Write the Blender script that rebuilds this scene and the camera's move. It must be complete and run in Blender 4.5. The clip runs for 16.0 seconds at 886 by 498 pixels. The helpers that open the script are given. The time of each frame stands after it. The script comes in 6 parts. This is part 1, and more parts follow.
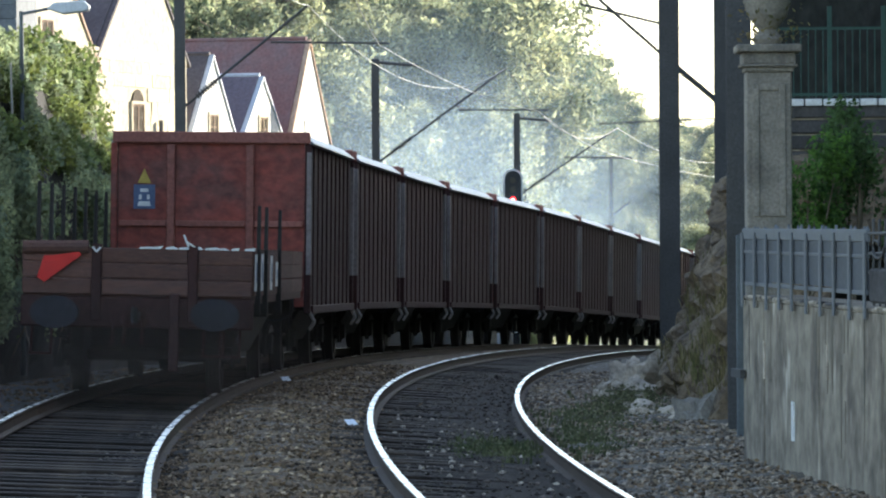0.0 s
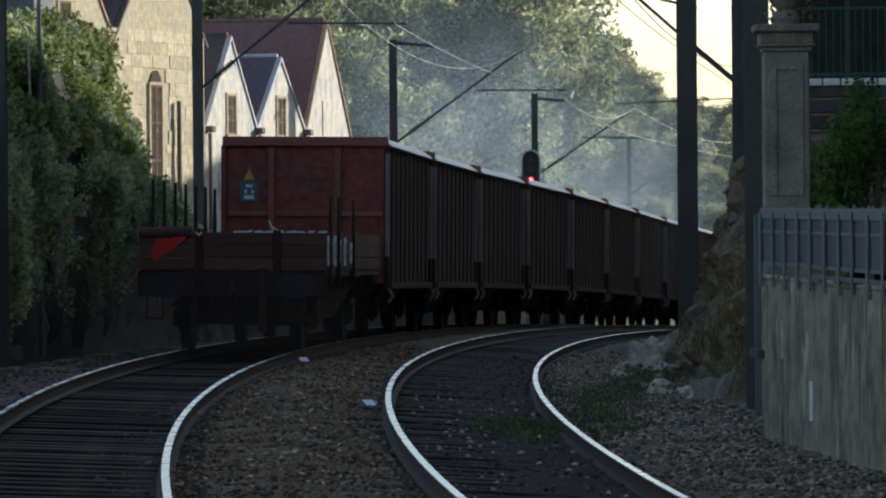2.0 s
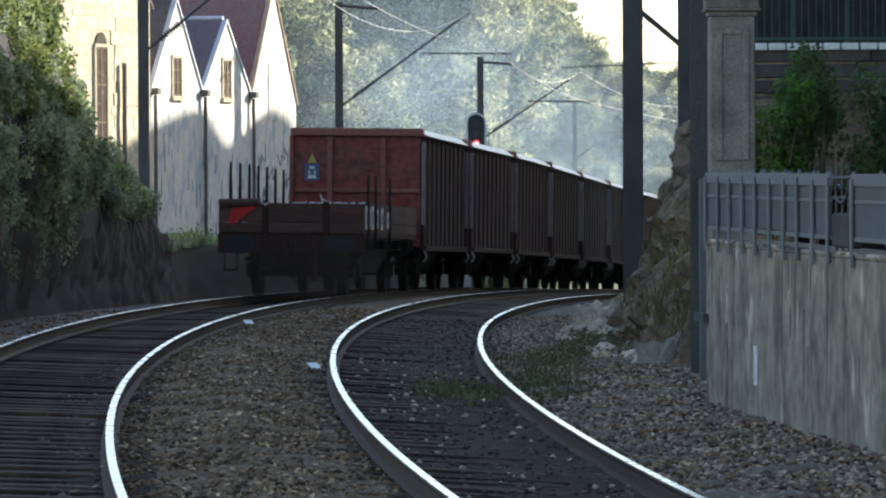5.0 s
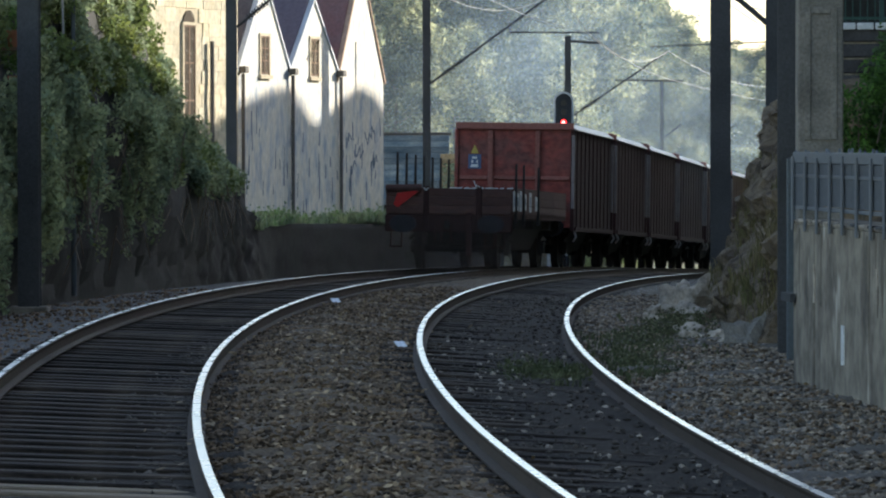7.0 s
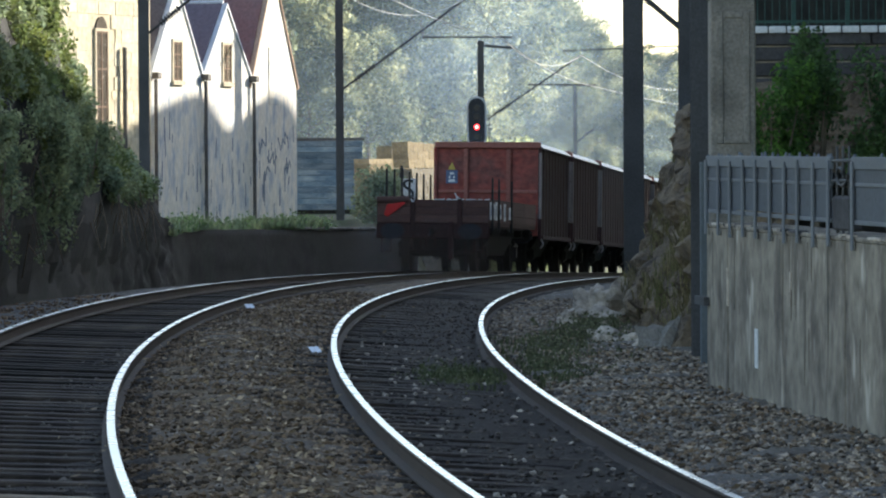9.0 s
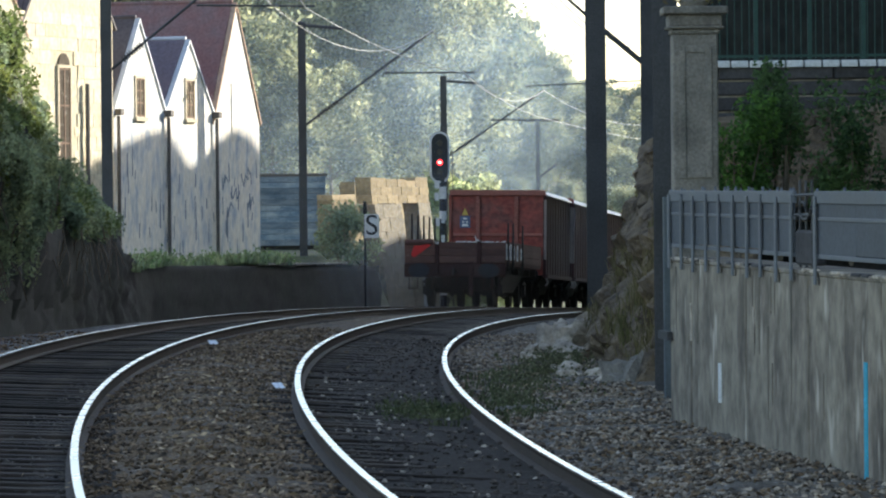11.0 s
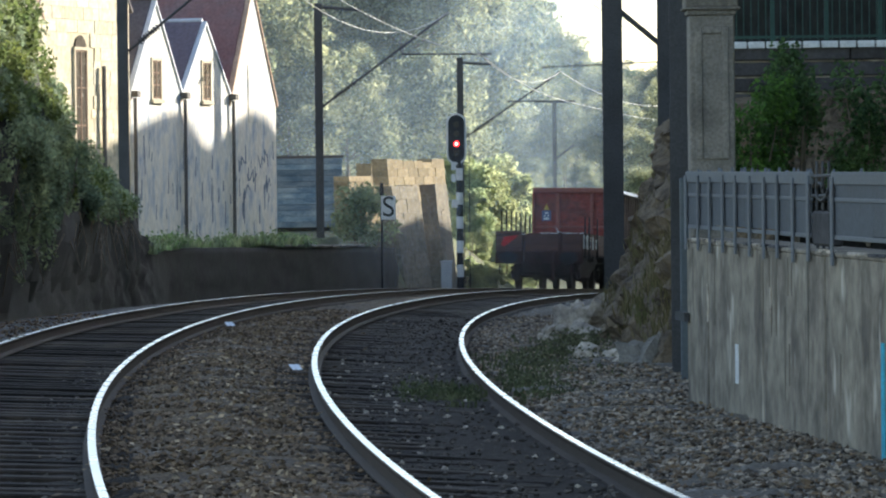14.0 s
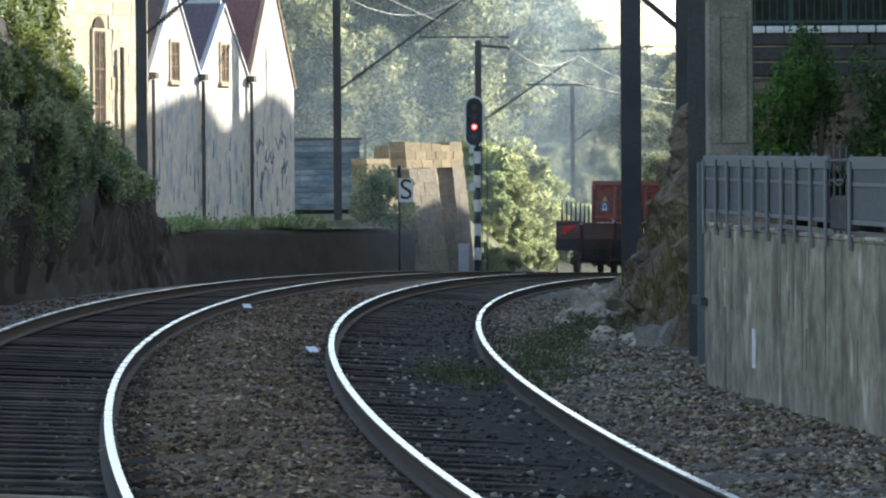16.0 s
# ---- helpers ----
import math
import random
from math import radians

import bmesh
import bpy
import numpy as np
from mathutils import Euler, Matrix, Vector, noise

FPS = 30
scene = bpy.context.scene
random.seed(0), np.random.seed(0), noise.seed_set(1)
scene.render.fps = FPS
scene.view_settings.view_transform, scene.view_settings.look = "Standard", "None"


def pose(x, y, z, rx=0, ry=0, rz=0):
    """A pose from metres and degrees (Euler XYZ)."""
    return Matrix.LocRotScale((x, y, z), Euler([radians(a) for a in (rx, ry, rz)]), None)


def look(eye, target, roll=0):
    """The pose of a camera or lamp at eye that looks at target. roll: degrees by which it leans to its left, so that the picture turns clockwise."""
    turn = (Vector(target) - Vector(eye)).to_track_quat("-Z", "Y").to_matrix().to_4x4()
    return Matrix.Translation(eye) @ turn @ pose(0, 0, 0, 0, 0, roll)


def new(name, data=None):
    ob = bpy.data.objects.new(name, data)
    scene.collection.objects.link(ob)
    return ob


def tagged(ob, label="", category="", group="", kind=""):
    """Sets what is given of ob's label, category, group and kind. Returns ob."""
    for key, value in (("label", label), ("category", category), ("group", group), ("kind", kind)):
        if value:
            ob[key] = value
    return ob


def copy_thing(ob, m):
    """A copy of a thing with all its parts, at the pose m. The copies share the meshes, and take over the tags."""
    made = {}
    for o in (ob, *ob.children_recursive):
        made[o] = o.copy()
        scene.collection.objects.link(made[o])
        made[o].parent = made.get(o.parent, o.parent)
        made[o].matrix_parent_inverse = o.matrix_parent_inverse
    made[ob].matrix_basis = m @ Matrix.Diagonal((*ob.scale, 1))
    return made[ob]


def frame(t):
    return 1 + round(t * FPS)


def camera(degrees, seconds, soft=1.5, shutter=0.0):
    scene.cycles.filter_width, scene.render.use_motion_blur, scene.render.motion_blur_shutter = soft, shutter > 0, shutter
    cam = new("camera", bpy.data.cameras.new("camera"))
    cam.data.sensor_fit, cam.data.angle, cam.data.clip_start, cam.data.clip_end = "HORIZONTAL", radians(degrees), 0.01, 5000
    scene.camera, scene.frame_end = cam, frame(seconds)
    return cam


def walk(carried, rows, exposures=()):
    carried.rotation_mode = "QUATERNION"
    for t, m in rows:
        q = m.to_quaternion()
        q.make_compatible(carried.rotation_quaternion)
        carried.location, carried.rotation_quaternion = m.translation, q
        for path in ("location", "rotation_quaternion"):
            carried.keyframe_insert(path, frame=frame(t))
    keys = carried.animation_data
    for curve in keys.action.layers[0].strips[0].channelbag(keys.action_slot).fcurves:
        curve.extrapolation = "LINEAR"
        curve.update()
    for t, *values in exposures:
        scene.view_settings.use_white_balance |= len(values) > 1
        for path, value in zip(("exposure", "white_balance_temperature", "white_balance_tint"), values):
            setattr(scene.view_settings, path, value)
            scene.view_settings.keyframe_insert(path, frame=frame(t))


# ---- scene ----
EXPO = 1.5
ROWS = [(0, -0.4929, -0.3574, -0.362), (0.5, -0.6271, -0.4426, -0.519), (1, -0.7841, -0.4231, -0.664), (1.5, -0.8039, -0.499, -0.586),
        (2, -0.7222, -0.6049, -0.471), (2.5, -0.7834, -0.8123, -0.494), (3, -0.6579, -1.0389, -0.383), (3.5, -0.3966, -1.3174, -0.242),
        (3.7, -0.0601, -1.3247, -0.334), (5.8, -0.1278, -0.9294, -0.134), (6, -0.3725, -0.9171, -0.021), (6.5, -0.4404, -0.8391, -0.119),
        (7, -1.1327, -1.3403, -0.1), (7.5, -0.8211, -1.065, -0.029), (8, -0.0768, -1.2913, -0.203), (8.2, -0.0401, -1.3374, -0.283),
        (10.3, -0.0105, -0.8867, -0.412), (10.5, 0.1992, -0.8217, -0.506), (11, 0.4284, -0.8362, -0.536), (11.5, 0.4281, -1.0126, -0.527),
        (12, 0.4489, -0.9128, -0.534), (12.5, 0.2812, -0.8288, -0.666), (13, 0.1473, -1.1099, -0.737), (13.5, 0.1196, -1.2011, -0.638),
        (14, 0.2134, -1.0684, -0.641), (14.5, 0.1024, -1.1631, -0.362), (15, 0.125, -1.1644, -0.192), (15.5, 0.0181, -0.9735, -0.279),
        (16, -0.008, -1.2829, -0.358)]
EYE = (0.0, 0.0, 2.126)


def aim(pan, tilt, lean):
    """A hand-held camera that stands still: pan to the right, tilt up and lean, in degrees."""
    p, q = radians(pan), radians(tilt)
    return look(EYE, (EYE[0] + 100 * math.sin(p), EYE[1] + 100 * math.cos(p), EYE[2] + 100 * math.tan(q)), lean)


cam = camera(11.194, 16.0, soft=2.1)
walk(cam, [(t, aim(a, b, c)) for t, a, b, c in ROWS],
     exposures=[(t, EXPO + e, 6790, 10) for t, e in ((0, 0.5), (0.5, 0.05), (1, -0.4), (1.5, -0.82), (2, -0.92), (2.5, -0.85), (3, -0.3), (3.5, 0.02), (5.8, 0.15), (6, 0.2), (6.5, 0.04), (7, -0.2), (8, -0.02), (10.5, 0.12), (16, 0.12))])

# ---- daylight: a low sun from the right and ahead, the line lies in the shade of an added crest ----
SUN_EL, SUN_AZ = radians(20), radians(50)
world = bpy.data.worlds.new("world")
scene.world = world
world.use_nodes = True
sky = world.node_tree.nodes.new("ShaderNodeTexSky")
sky.sky_type, sky.sun_disc = "NISHITA", False
sky.sun_elevation, sky.sun_rotation = SUN_EL, SUN_AZ
sky.air_density, sky.dust_density, sky.ozone_density = 0.9, 0.75, 0.7
back = world.node_tree.nodes["Background"]
world.node_tree.links.new(sky.outputs[0], back.inputs[0])
back.inputs[1].default_value = 0.125
sun = bpy.data.lights.new("sun", "SUN")
sun.energy, sun.angle, sun.color = 3.8, radians(0.5), (1.0, 0.95, 0.86)
TO_SUN = Vector((math.sin(SUN_AZ) * math.cos(SUN_EL), math.cos(SUN_AZ) * math.cos(SUN_EL), math.sin(SUN_EL)))
sun_ob = new("sun", sun)
sun_ob.matrix_world = look((60, 60, 80), Vector((60, 60, 80)) - TO_SUN)


# ---- materials ----
def mat(name, colour, rough=0.8, metal=0.0, var=0.35, scale=3.0, fine=40.0, bump=0.3, second=None, patch=0.5, dist=0.02, spots=None, per_object=0.0,
        per_island=0.0, stretch=(1, 1, 1), world_space=False, spec=0.3, free=False):
    """A procedural surface: a base colour broken up at two scales, a second colour in patches, fine relief."""
    m = bpy.data.materials.new(name)
    m.use_nodes = True
    nt = m.node_tree
    n, ln = nt.nodes, nt.links
    b = n["Principled BSDF"]
    b.inputs["Metallic"].default_value = metal
    b.inputs["Specular IOR Level"].default_value = spec
    tc = n.new("ShaderNodeTexCoord")
    mp = n.new("ShaderNodeMapping")
    mp.inputs["Scale"].default_value = stretch
    if world_space:
        geo = n.new("ShaderNodeNewGeometry")
        ln.new(geo.outputs["Position"], mp.inputs["Vector"])
    else:
        ln.new(tc.outputs["Object"], mp.inputs["Vector"])

    def tex(s, detail=6.0):
        t = n.new("ShaderNodeTexNoise")
        t.inputs["Scale"].default_value, t.inputs["Detail"].default_value, t.inputs["Roughness"].default_value = s, detail, 0.62
        ln.new(mp.outputs[0], t.inputs["Vector"])
        return t

    def ramp(src, lo, hi, a=(0, 0, 0), c=(1, 1, 1)):
        r = n.new("ShaderNodeValToRGB")
        r.color_ramp.elements[0].position, r.color_ramp.elements[1].position = lo, hi
        r.color_ramp.elements[0].color, r.color_ramp.elements[1].color = (*a, 1), (*c, 1)
        ln.new(src, r.inputs[0])
        return r.outputs[0]

    def mix(kind, fac, a, c):
        x = n.new("ShaderNodeMix")
        x.data_type, x.blend_type = "RGBA", kind
        for socket, value in ((x.inputs[0], fac), (x.inputs[6], a), (x.inputs[7], c)):
            if isinstance(value, (float, int)):
                socket.default_value = value
            elif isinstance(value, tuple):
                socket.default_value = (*value, 1)
            else:
                ln.new(value, socket)
        return x.outputs[2]

    big, small = tex(scale), tex(fine, 4.0)
    if free:
        ln.new(mp.inputs["Vector"].links[0].from_socket, small.inputs["Vector"])
    col = tuple(colour)
    if second:
        col = mix("MIX", ramp(big.outputs["Fac"], patch - 0.12, patch + 0.12), col, tuple(second))
    shade = ramp(big.outputs["Fac"], 0.25, 0.75, (1 - var,) * 3, (1 + var * 0.6,) * 3)
    col = mix("MULTIPLY", 1.0, col, shade)
    grain = ramp(small.outputs["Fac"], 0.3, 0.7, (1 - var * 0.8,) * 3, (1 + var * 0.5,) * 3)
    col = mix("MULTIPLY", 1.0, col, grain)
    if spots:
        sp = tex(fine * 0.45, 2.0)
        col = mix("MIX", ramp(sp.outputs["Fac"], 0.62, 0.7), col, tuple(spots))
    for amount, node, out in ((per_object, "ShaderNodeObjectInfo", "Random"), (per_island, "ShaderNodeNewGeometry", "Random Per Island")):
        if amount:
            info = n.new(node)
            col = mix("MULTIPLY", 1.0, col, ramp(info.outputs[out], 0, 1, (1 - amount,) * 3, (1 + amount,) * 3))
    ln.new(col, b.inputs["Base Color"])
    rr = n.new("ShaderNodeMapRange")
    rr.inputs["To Min"].default_value, rr.inputs["To Max"].default_value = max(rough - 0.12, 0.04), min(rough + 0.12, 1)
    ln.new(big.outputs["Fac"], rr.inputs["Value"])
    ln.new(rr.outputs[0], b.inputs["Roughness"])
    if bump:
        bp = n.new("ShaderNodeBump")
        bp.inputs["Strength"].default_value, bp.inputs["Distance"].default_value = bump, dist
        ln.new(small.outputs["Fac"], bp.inputs["Height"])
        ln.new(bp.outputs[0], b.inputs["Normal"])
    return m


def leafy(name, colour, second, scale=0.6, through_light=0.5, var=0.3):
    """Foliage that lets some light through; each leaf differs a little."""
    m = mat(name, colour, rough=0.6, var=var, scale=scale, fine=5.0, bump=0, second=second, per_island=0.45, world_space=True, spec=0.2)
    nt = m.node_tree
    b, out = nt.nodes["Principled BSDF"], nt.nodes["Material Output"]
    tr = nt.nodes.new("ShaderNodeBsdfTranslucent")
    nt.links.new(b.inputs["Base Color"].links[0].from_socket, tr.inputs["Color"])
    sh = nt.nodes.new("ShaderNodeMixShader")
    sh.inputs[0].default_value = through_light
    nt.links.new(b.outputs[0], sh.inputs[1])
    nt.links.new(tr.outputs[0], sh.inputs[2])
    nt.links.new(sh.outputs[0], out.inputs["Surface"])
    return m


def glow(name, colour, strength):
    m = bpy.data.materials.new(name)
    m.use_nodes = True
    b = m.node_tree.nodes["Principled BSDF"]
    b.inputs["Base Color"].default_value = b.inputs["Emission Color"].default_value = (*colour, 1)
    b.inputs["Emission Strength"].default_value = strength
    return m


GRAVEL = mat("gravel", (0.2, 0.135, 0.075), 0.95, var=0.5, scale=1.3, fine=22, bump=0.8, second=(0.11, 0.085, 0.064), spots=(0.34, 0.28, 0.22), world_space=True, dist=0.04)
GRAVEL_GREY = mat("grey_gravel", (0.19, 0.155, 0.118), 0.95, var=0.5, scale=1.3, fine=22, bump=0.8, second=(0.15, 0.135, 0.115), spots=(0.4, 0.36, 0.32), world_space=True, dist=0.04)
GRAVEL_DIM = mat("dull_gravel", (0.16, 0.15, 0.14), 0.95, var=0.5, scale=1.3, fine=22, bump=0.8, second=(0.1, 0.095, 0.09), spots=(0.25, 0.24, 0.22), world_space=True, dist=0.04)
OILY = mat("oily_gravel", (0.05, 0.039, 0.031), 0.95, var=0.5, scale=1.6, fine=24, bump=0.8, second=(0.034, 0.028, 0.023), spots=(0.12, 0.1, 0.085), world_space=True, dist=0.04, spec=0.15)
STONE_BITS = mat("ballast_stone", (0.25, 0.16, 0.088), 0.9, var=0.5, scale=0.9, fine=60, bump=0.3, second=(0.13, 0.092, 0.062), per_island=0.75, world_space=True)
STONE_GREY = mat("grey_ballast_stone", (0.29, 0.23, 0.17), 0.9, var=0.5, scale=1.2, fine=60, bump=0.3, per_island=0.8, world_space=True)
STONE_DARK = mat("dark_ballast_stone", (0.09, 0.074, 0.06), 0.9, var=0.4, scale=6, fine=60, bump=0.3, per_island=0.75, world_space=True)
LITTER = mat("dry_leaves", (0.36, 0.26, 0.16), 0.9, var=0.4, scale=6, fine=60, bump=0, per_island=0.7, world_space=True)
EARTH = mat("earth", (0.13, 0.13, 0.075), 0.95, var=0.4, scale=0.15, fine=2.0, bump=0.4, second=(0.09, 0.12, 0.045), world_space=True, dist=0.1)
SLEEPER = mat("old_sleeper_wood", (0.033, 0.026, 0.021), 0.85, var=0.55, scale=2, fine=14, bump=0.6, second=(0.066, 0.05, 0.037), stretch=(1, 8, 4), per_object=0.7, spec=0.15)
SLEEPER_NEW = mat("newer_sleeper_wood", (0.28, 0.21, 0.135), 0.8, var=0.4, scale=2, fine=14, bump=0.6, stretch=(1, 8, 4))
RAIL_TOP = mat("polished_rail_steel", (0.72, 0.7, 0.66), 0.28, 1.0, var=0.08, scale=1.2, fine=6, bump=0.0, world_space=True)
RAIL_SIDE = mat("rusty_rail_steel", (0.085, 0.06, 0.045), 0.8, 0.2, var=0.4, scale=2, fine=40, bump=0.3, world_space=True)
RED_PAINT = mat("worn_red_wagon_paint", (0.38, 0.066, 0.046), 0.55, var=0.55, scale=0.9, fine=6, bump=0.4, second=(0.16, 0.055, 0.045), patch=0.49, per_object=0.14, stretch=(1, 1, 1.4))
# Frame red is lighter than the wall red so the posts stand out.
RED_POST = mat("lighter_red_frame_paint", (0.34, 0.115, 0.085), 0.6, var=0.35, scale=2.5, fine=18, bump=0.3, second=(0.24, 0.09, 0.07), per_object=0.15)
# Wagon sides wear the red paint too; their shade is put into this brown.
SHADE_BROWN = mat("shade_brown_wagon_paint", (0.062, 0.026, 0.024), 0.85, var=0.4, scale=1.5, fine=20, bump=0.3, second=(0.045, 0.021, 0.019), per_object=0.2, spec=0.2)
PALE_EDGE = mat("pale_edge_and_hook", (0.3, 0.255, 0.235), 0.75, var=0.35, scale=2, fine=20, bump=0.2, second=(0.2, 0.16, 0.15))
# Bright light along the wagon tops is put into this pale metal.
LIT_TOP = mat("sky_lit_top_edge", (0.4, 0.4, 0.4), 0.45, 0.7, var=0.4, scale=2, fine=20, bump=0.1)
# Dirt and the shade under the wagons share this near-black.
UNDER = mat("shade_and_dirt_underframe", (0.028, 0.025, 0.023), 0.85, var=0.4, scale=2, fine=20, bump=0.3)
PLANK = mat("weathered_wagon_planks", (0.16, 0.075, 0.056), 0.82, var=0.45, scale=1.5, fine=16, bump=0.5, second=(0.09, 0.05, 0.042), stretch=(1, 3, 8), per_object=0.3)
WHITE_PAINT = mat("chipped_white_paint", (0.72, 0.72, 0.7), 0.6, var=0.25, scale=4, fine=30, bump=0.1)
BLUE_PAINT = mat("faded_blue_paint", (0.1, 0.14, 0.24), 0.6, var=0.3, scale=4, fine=30, bump=0.1)
YELLOW_PAINT = mat("faded_yellow_paint", (0.5, 0.36, 0.08), 0.6, var=0.3, scale=4, fine=30, bump=0.1)
RED_FLAG = mat("red_cloth", (0.6, 0.03, 0.025), 0.7, var=0.2, scale=4, fine=60, bump=0.1)
MAST = mat("dark_painted_mast_steel", (0.075, 0.074, 0.074), 0.65, 0.1, var=0.35, scale=1.2, fine=30, bump=0.15, world_space=True)
GALV = mat("galvanised_steel", (0.13, 0.15, 0.16), 0.55, 0.4, var=0.2, scale=2, fine=30, bump=0.05, world_space=True)
INSUL = mat("dark_insulator", (0.05, 0.045, 0.042), 0.4, var=0.2, scale=4, fine=30, bump=0)
WIRE = mat("weathered_copper_wire", (0.33, 0.34, 0.31), 0.5, 0.5, var=0.1, scale=4, fine=30, bump=0)
CONCRETE = mat("streaked_concrete", (0.43, 0.365, 0.275), 0.9, var=0.55, scale=1.5, fine=4.0, bump=0.3, second=(0.13, 0.108, 0.085), patch=0.51, spots=(0.47, 0.41, 0.33), stretch=(1.3, 1.3, 0.6), world_space=True, free=True)
STAIN = mat("dark_water_stain", (0.18, 0.155, 0.122), 0.9, var=0.5, scale=3, fine=9, bump=0.1, stretch=(1, 1, 0.3), world_space=True)
# Darker copy of the fence grey, so the slats stand out before it.
FENCE_BACK = mat("darker_fence_sheet", (0.085, 0.095, 0.108), 0.65, 0.1, var=0.3, scale=2.5, fine=25, bump=0.1, world_space=True)
FENCE = mat("grey_painted_fence", (0.135, 0.145, 0.155), 0.6, 0.1, var=0.2, scale=3, fine=30, bump=0.1, world_space=True, per_object=0.1)
GRANITE = mat("lichen_granite", (0.33, 0.295, 0.245), 0.9, var=0.4, scale=2.2, fine=30, bump=0.5, second=(0.14, 0.125, 0.105), world_space=True)
DARK_STONE = mat("dark_terrace_stone", (0.11, 0.104, 0.102), 0.9, var=0.4, scale=3, fine=20, bump=0.5, second=(0.055, 0.052, 0.053), per_object=0.3, world_space=True)
ROCK = mat("cut_rock", (0.33, 0.24, 0.15), 0.95, var=0.65, scale=1.4, fine=6, bump=1.0, second=(0.075, 0.053, 0.034), patch=0.51, world_space=True, dist=0.18)
PALE_ROCK = mat("pale_broken_rock", (0.78, 0.66, 0.52), 0.9, var=0.4, scale=3, fine=14, bump=0.8, second=(0.3, 0.25, 0.2), world_space=True, dist=0.05)
HOUSE_STONE = mat("limewashed_house_stone", (0.88, 0.83, 0.72), 0.92, var=0.24, scale=2.0, fine=7, bump=0.5, second=(0.34, 0.4, 0.46), patch=0.57, stretch=(1.3, 1.3, 0.55), world_space=True)
OLD_STONE = mat("yellow_house_stone", (0.76, 0.69, 0.52), 0.92, var=0.35, scale=1.5, fine=5, bump=0.5, second=(0.58, 0.5, 0.34), per_object=0.14, world_space=True)
TILE = mat("red_roof_tiles", (0.3, 0.15, 0.135), 0.85, var=0.3, scale=1.0, fine=10, bump=0.4, second=(0.22, 0.14, 0.135), world_space=True)
TILE_DARK = mat("dark_roof_tiles", (0.13, 0.115, 0.12), 0.85, var=0.3, scale=1.0, fine=10, bump=0.4, world_space=True)
TILE_PLUM = mat("plum_grey_roof_tiles", (0.22, 0.17, 0.19), 0.8, var=0.3, scale=1.0, fine=10, bump=0.4, second=(0.16, 0.13, 0.15), world_space=True)
VERGE = mat("weathered_ochre_verge", (0.5, 0.34, 0.24), 0.85, var=0.3, scale=2, fine=14, bump=0.2, world_space=True)
TRIM = mat("pale_roof_edge", (0.6, 0.63, 0.66), 0.7, var=0.2, scale=2, fine=20, bump=0.1, world_space=True)
OCHRE_TRIM = mat("ochre_window_surround", (0.58, 0.5, 0.36), 0.85, var=0.25, scale=4, fine=20, bump=0.2, world_space=True)
PANE = mat("dusty_window_glass", (0.09, 0.075, 0.06), 0.25, var=0.3, scale=4, fine=20, bump=0)
SASH = mat("brown_window_wood", (0.16, 0.09, 0.05), 0.7, var=0.3, scale=4, fine=20, bump=0.1)
PIPE = mat("dark_drainpipe", (0.13, 0.12, 0.11), 0.6, 0.2, var=0.3, scale=3, fine=20, bump=0.1)
SHED = mat("faded_blue_shed_boards", (0.15, 0.25, 0.34), 0.75, var=0.4, scale=1.2, fine=12, bump=0.3, second=(0.27, 0.34, 0.38), stretch=(1, 1, 3), per_object=0.35, world_space=True)
YELLOW_STONE = mat("yellow_retaining_stone", (0.38, 0.3, 0.175), 0.92, var=0.45, scale=1.5, fine=8, bump=0.6, second=(0.28, 0.23, 0.14), per_object=0.18, world_space=True)
# Shade on piers and core is put into greyer copies of the yellow stone.
PIER_STONE = mat("shade_greyed_pier_stone", (0.33, 0.29, 0.21), 0.92, var=0.5, scale=1.1, fine=7, bump=0.8, second=(0.2, 0.18, 0.14), per_object=0.12, world_space=True)
SHADED_STONE = mat("shaded_core_stone", (0.215, 0.205, 0.18), 0.92, var=0.5, scale=1.2, fine=8, bump=0.6, second=(0.13, 0.125, 0.11), world_space=True)
DARK_WALL = mat("near_black_wall", (0.034, 0.033, 0.031), 0.95, var=0.55, scale=1.0, fine=9, bump=0.6, second=(0.022, 0.025, 0.02), stretch=(1, 1, 0.5), world_space=True)
BLACK = mat("black_signal_paint", (0.015, 0.016, 0.018), 0.5, var=0.2, scale=4, fine=30, bump=0)
CABINET = mat("grey_cabinet_paint", (0.42, 0.44, 0.45), 0.6, var=0.2, scale=3, fine=30, bump=0.1)
BARK = mat("tree_bark", (0.2, 0.16, 0.12), 0.9, var=0.4, scale=2, fine=12, bump=0.5, stretch=(3, 3, 0.6))
# Pale second colour paints the sunlit clumps into the leaves.
LEAF_EUC = leafy("eucalyptus_leaves", (0.14, 0.185, 0.12), (0.42, 0.43, 0.24), 0.55, 0.62, 0.5)
LEAF_PINE = leafy("dark_leaves", (0.09, 0.14, 0.09), (0.14, 0.19, 0.11), 0.4, 0.5)
LEAF_YOUNG = leafy("bright_young_leaves", (0.5, 0.53, 0.28), (0.38, 0.45, 0.24), 0.6, 0.68)
LEAF_IVY = leafy("ivy_leaves", (0.23, 0.31, 0.2), (0.35, 0.39, 0.2), 0.7)
LEAF_HEDGE = leafy("garden_shrub_leaves", (0.16, 0.31, 0.06), (0.035, 0.085, 0.03), 2.2)
LEAF_DEEP = leafy("deep_green_shrub_leaves", (0.05, 0.1, 0.04), (0.12, 0.2, 0.07), 2.2)
LEAF_WEED = leafy("bright_weed_leaves", (0.24, 0.36, 0.14), (0.14, 0.22, 0.09), 1.2)
LEAF_OLIVE = leafy("dull_olive_weed_leaves", (0.11, 0.12, 0.062), (0.17, 0.165, 0.09), 1.6)
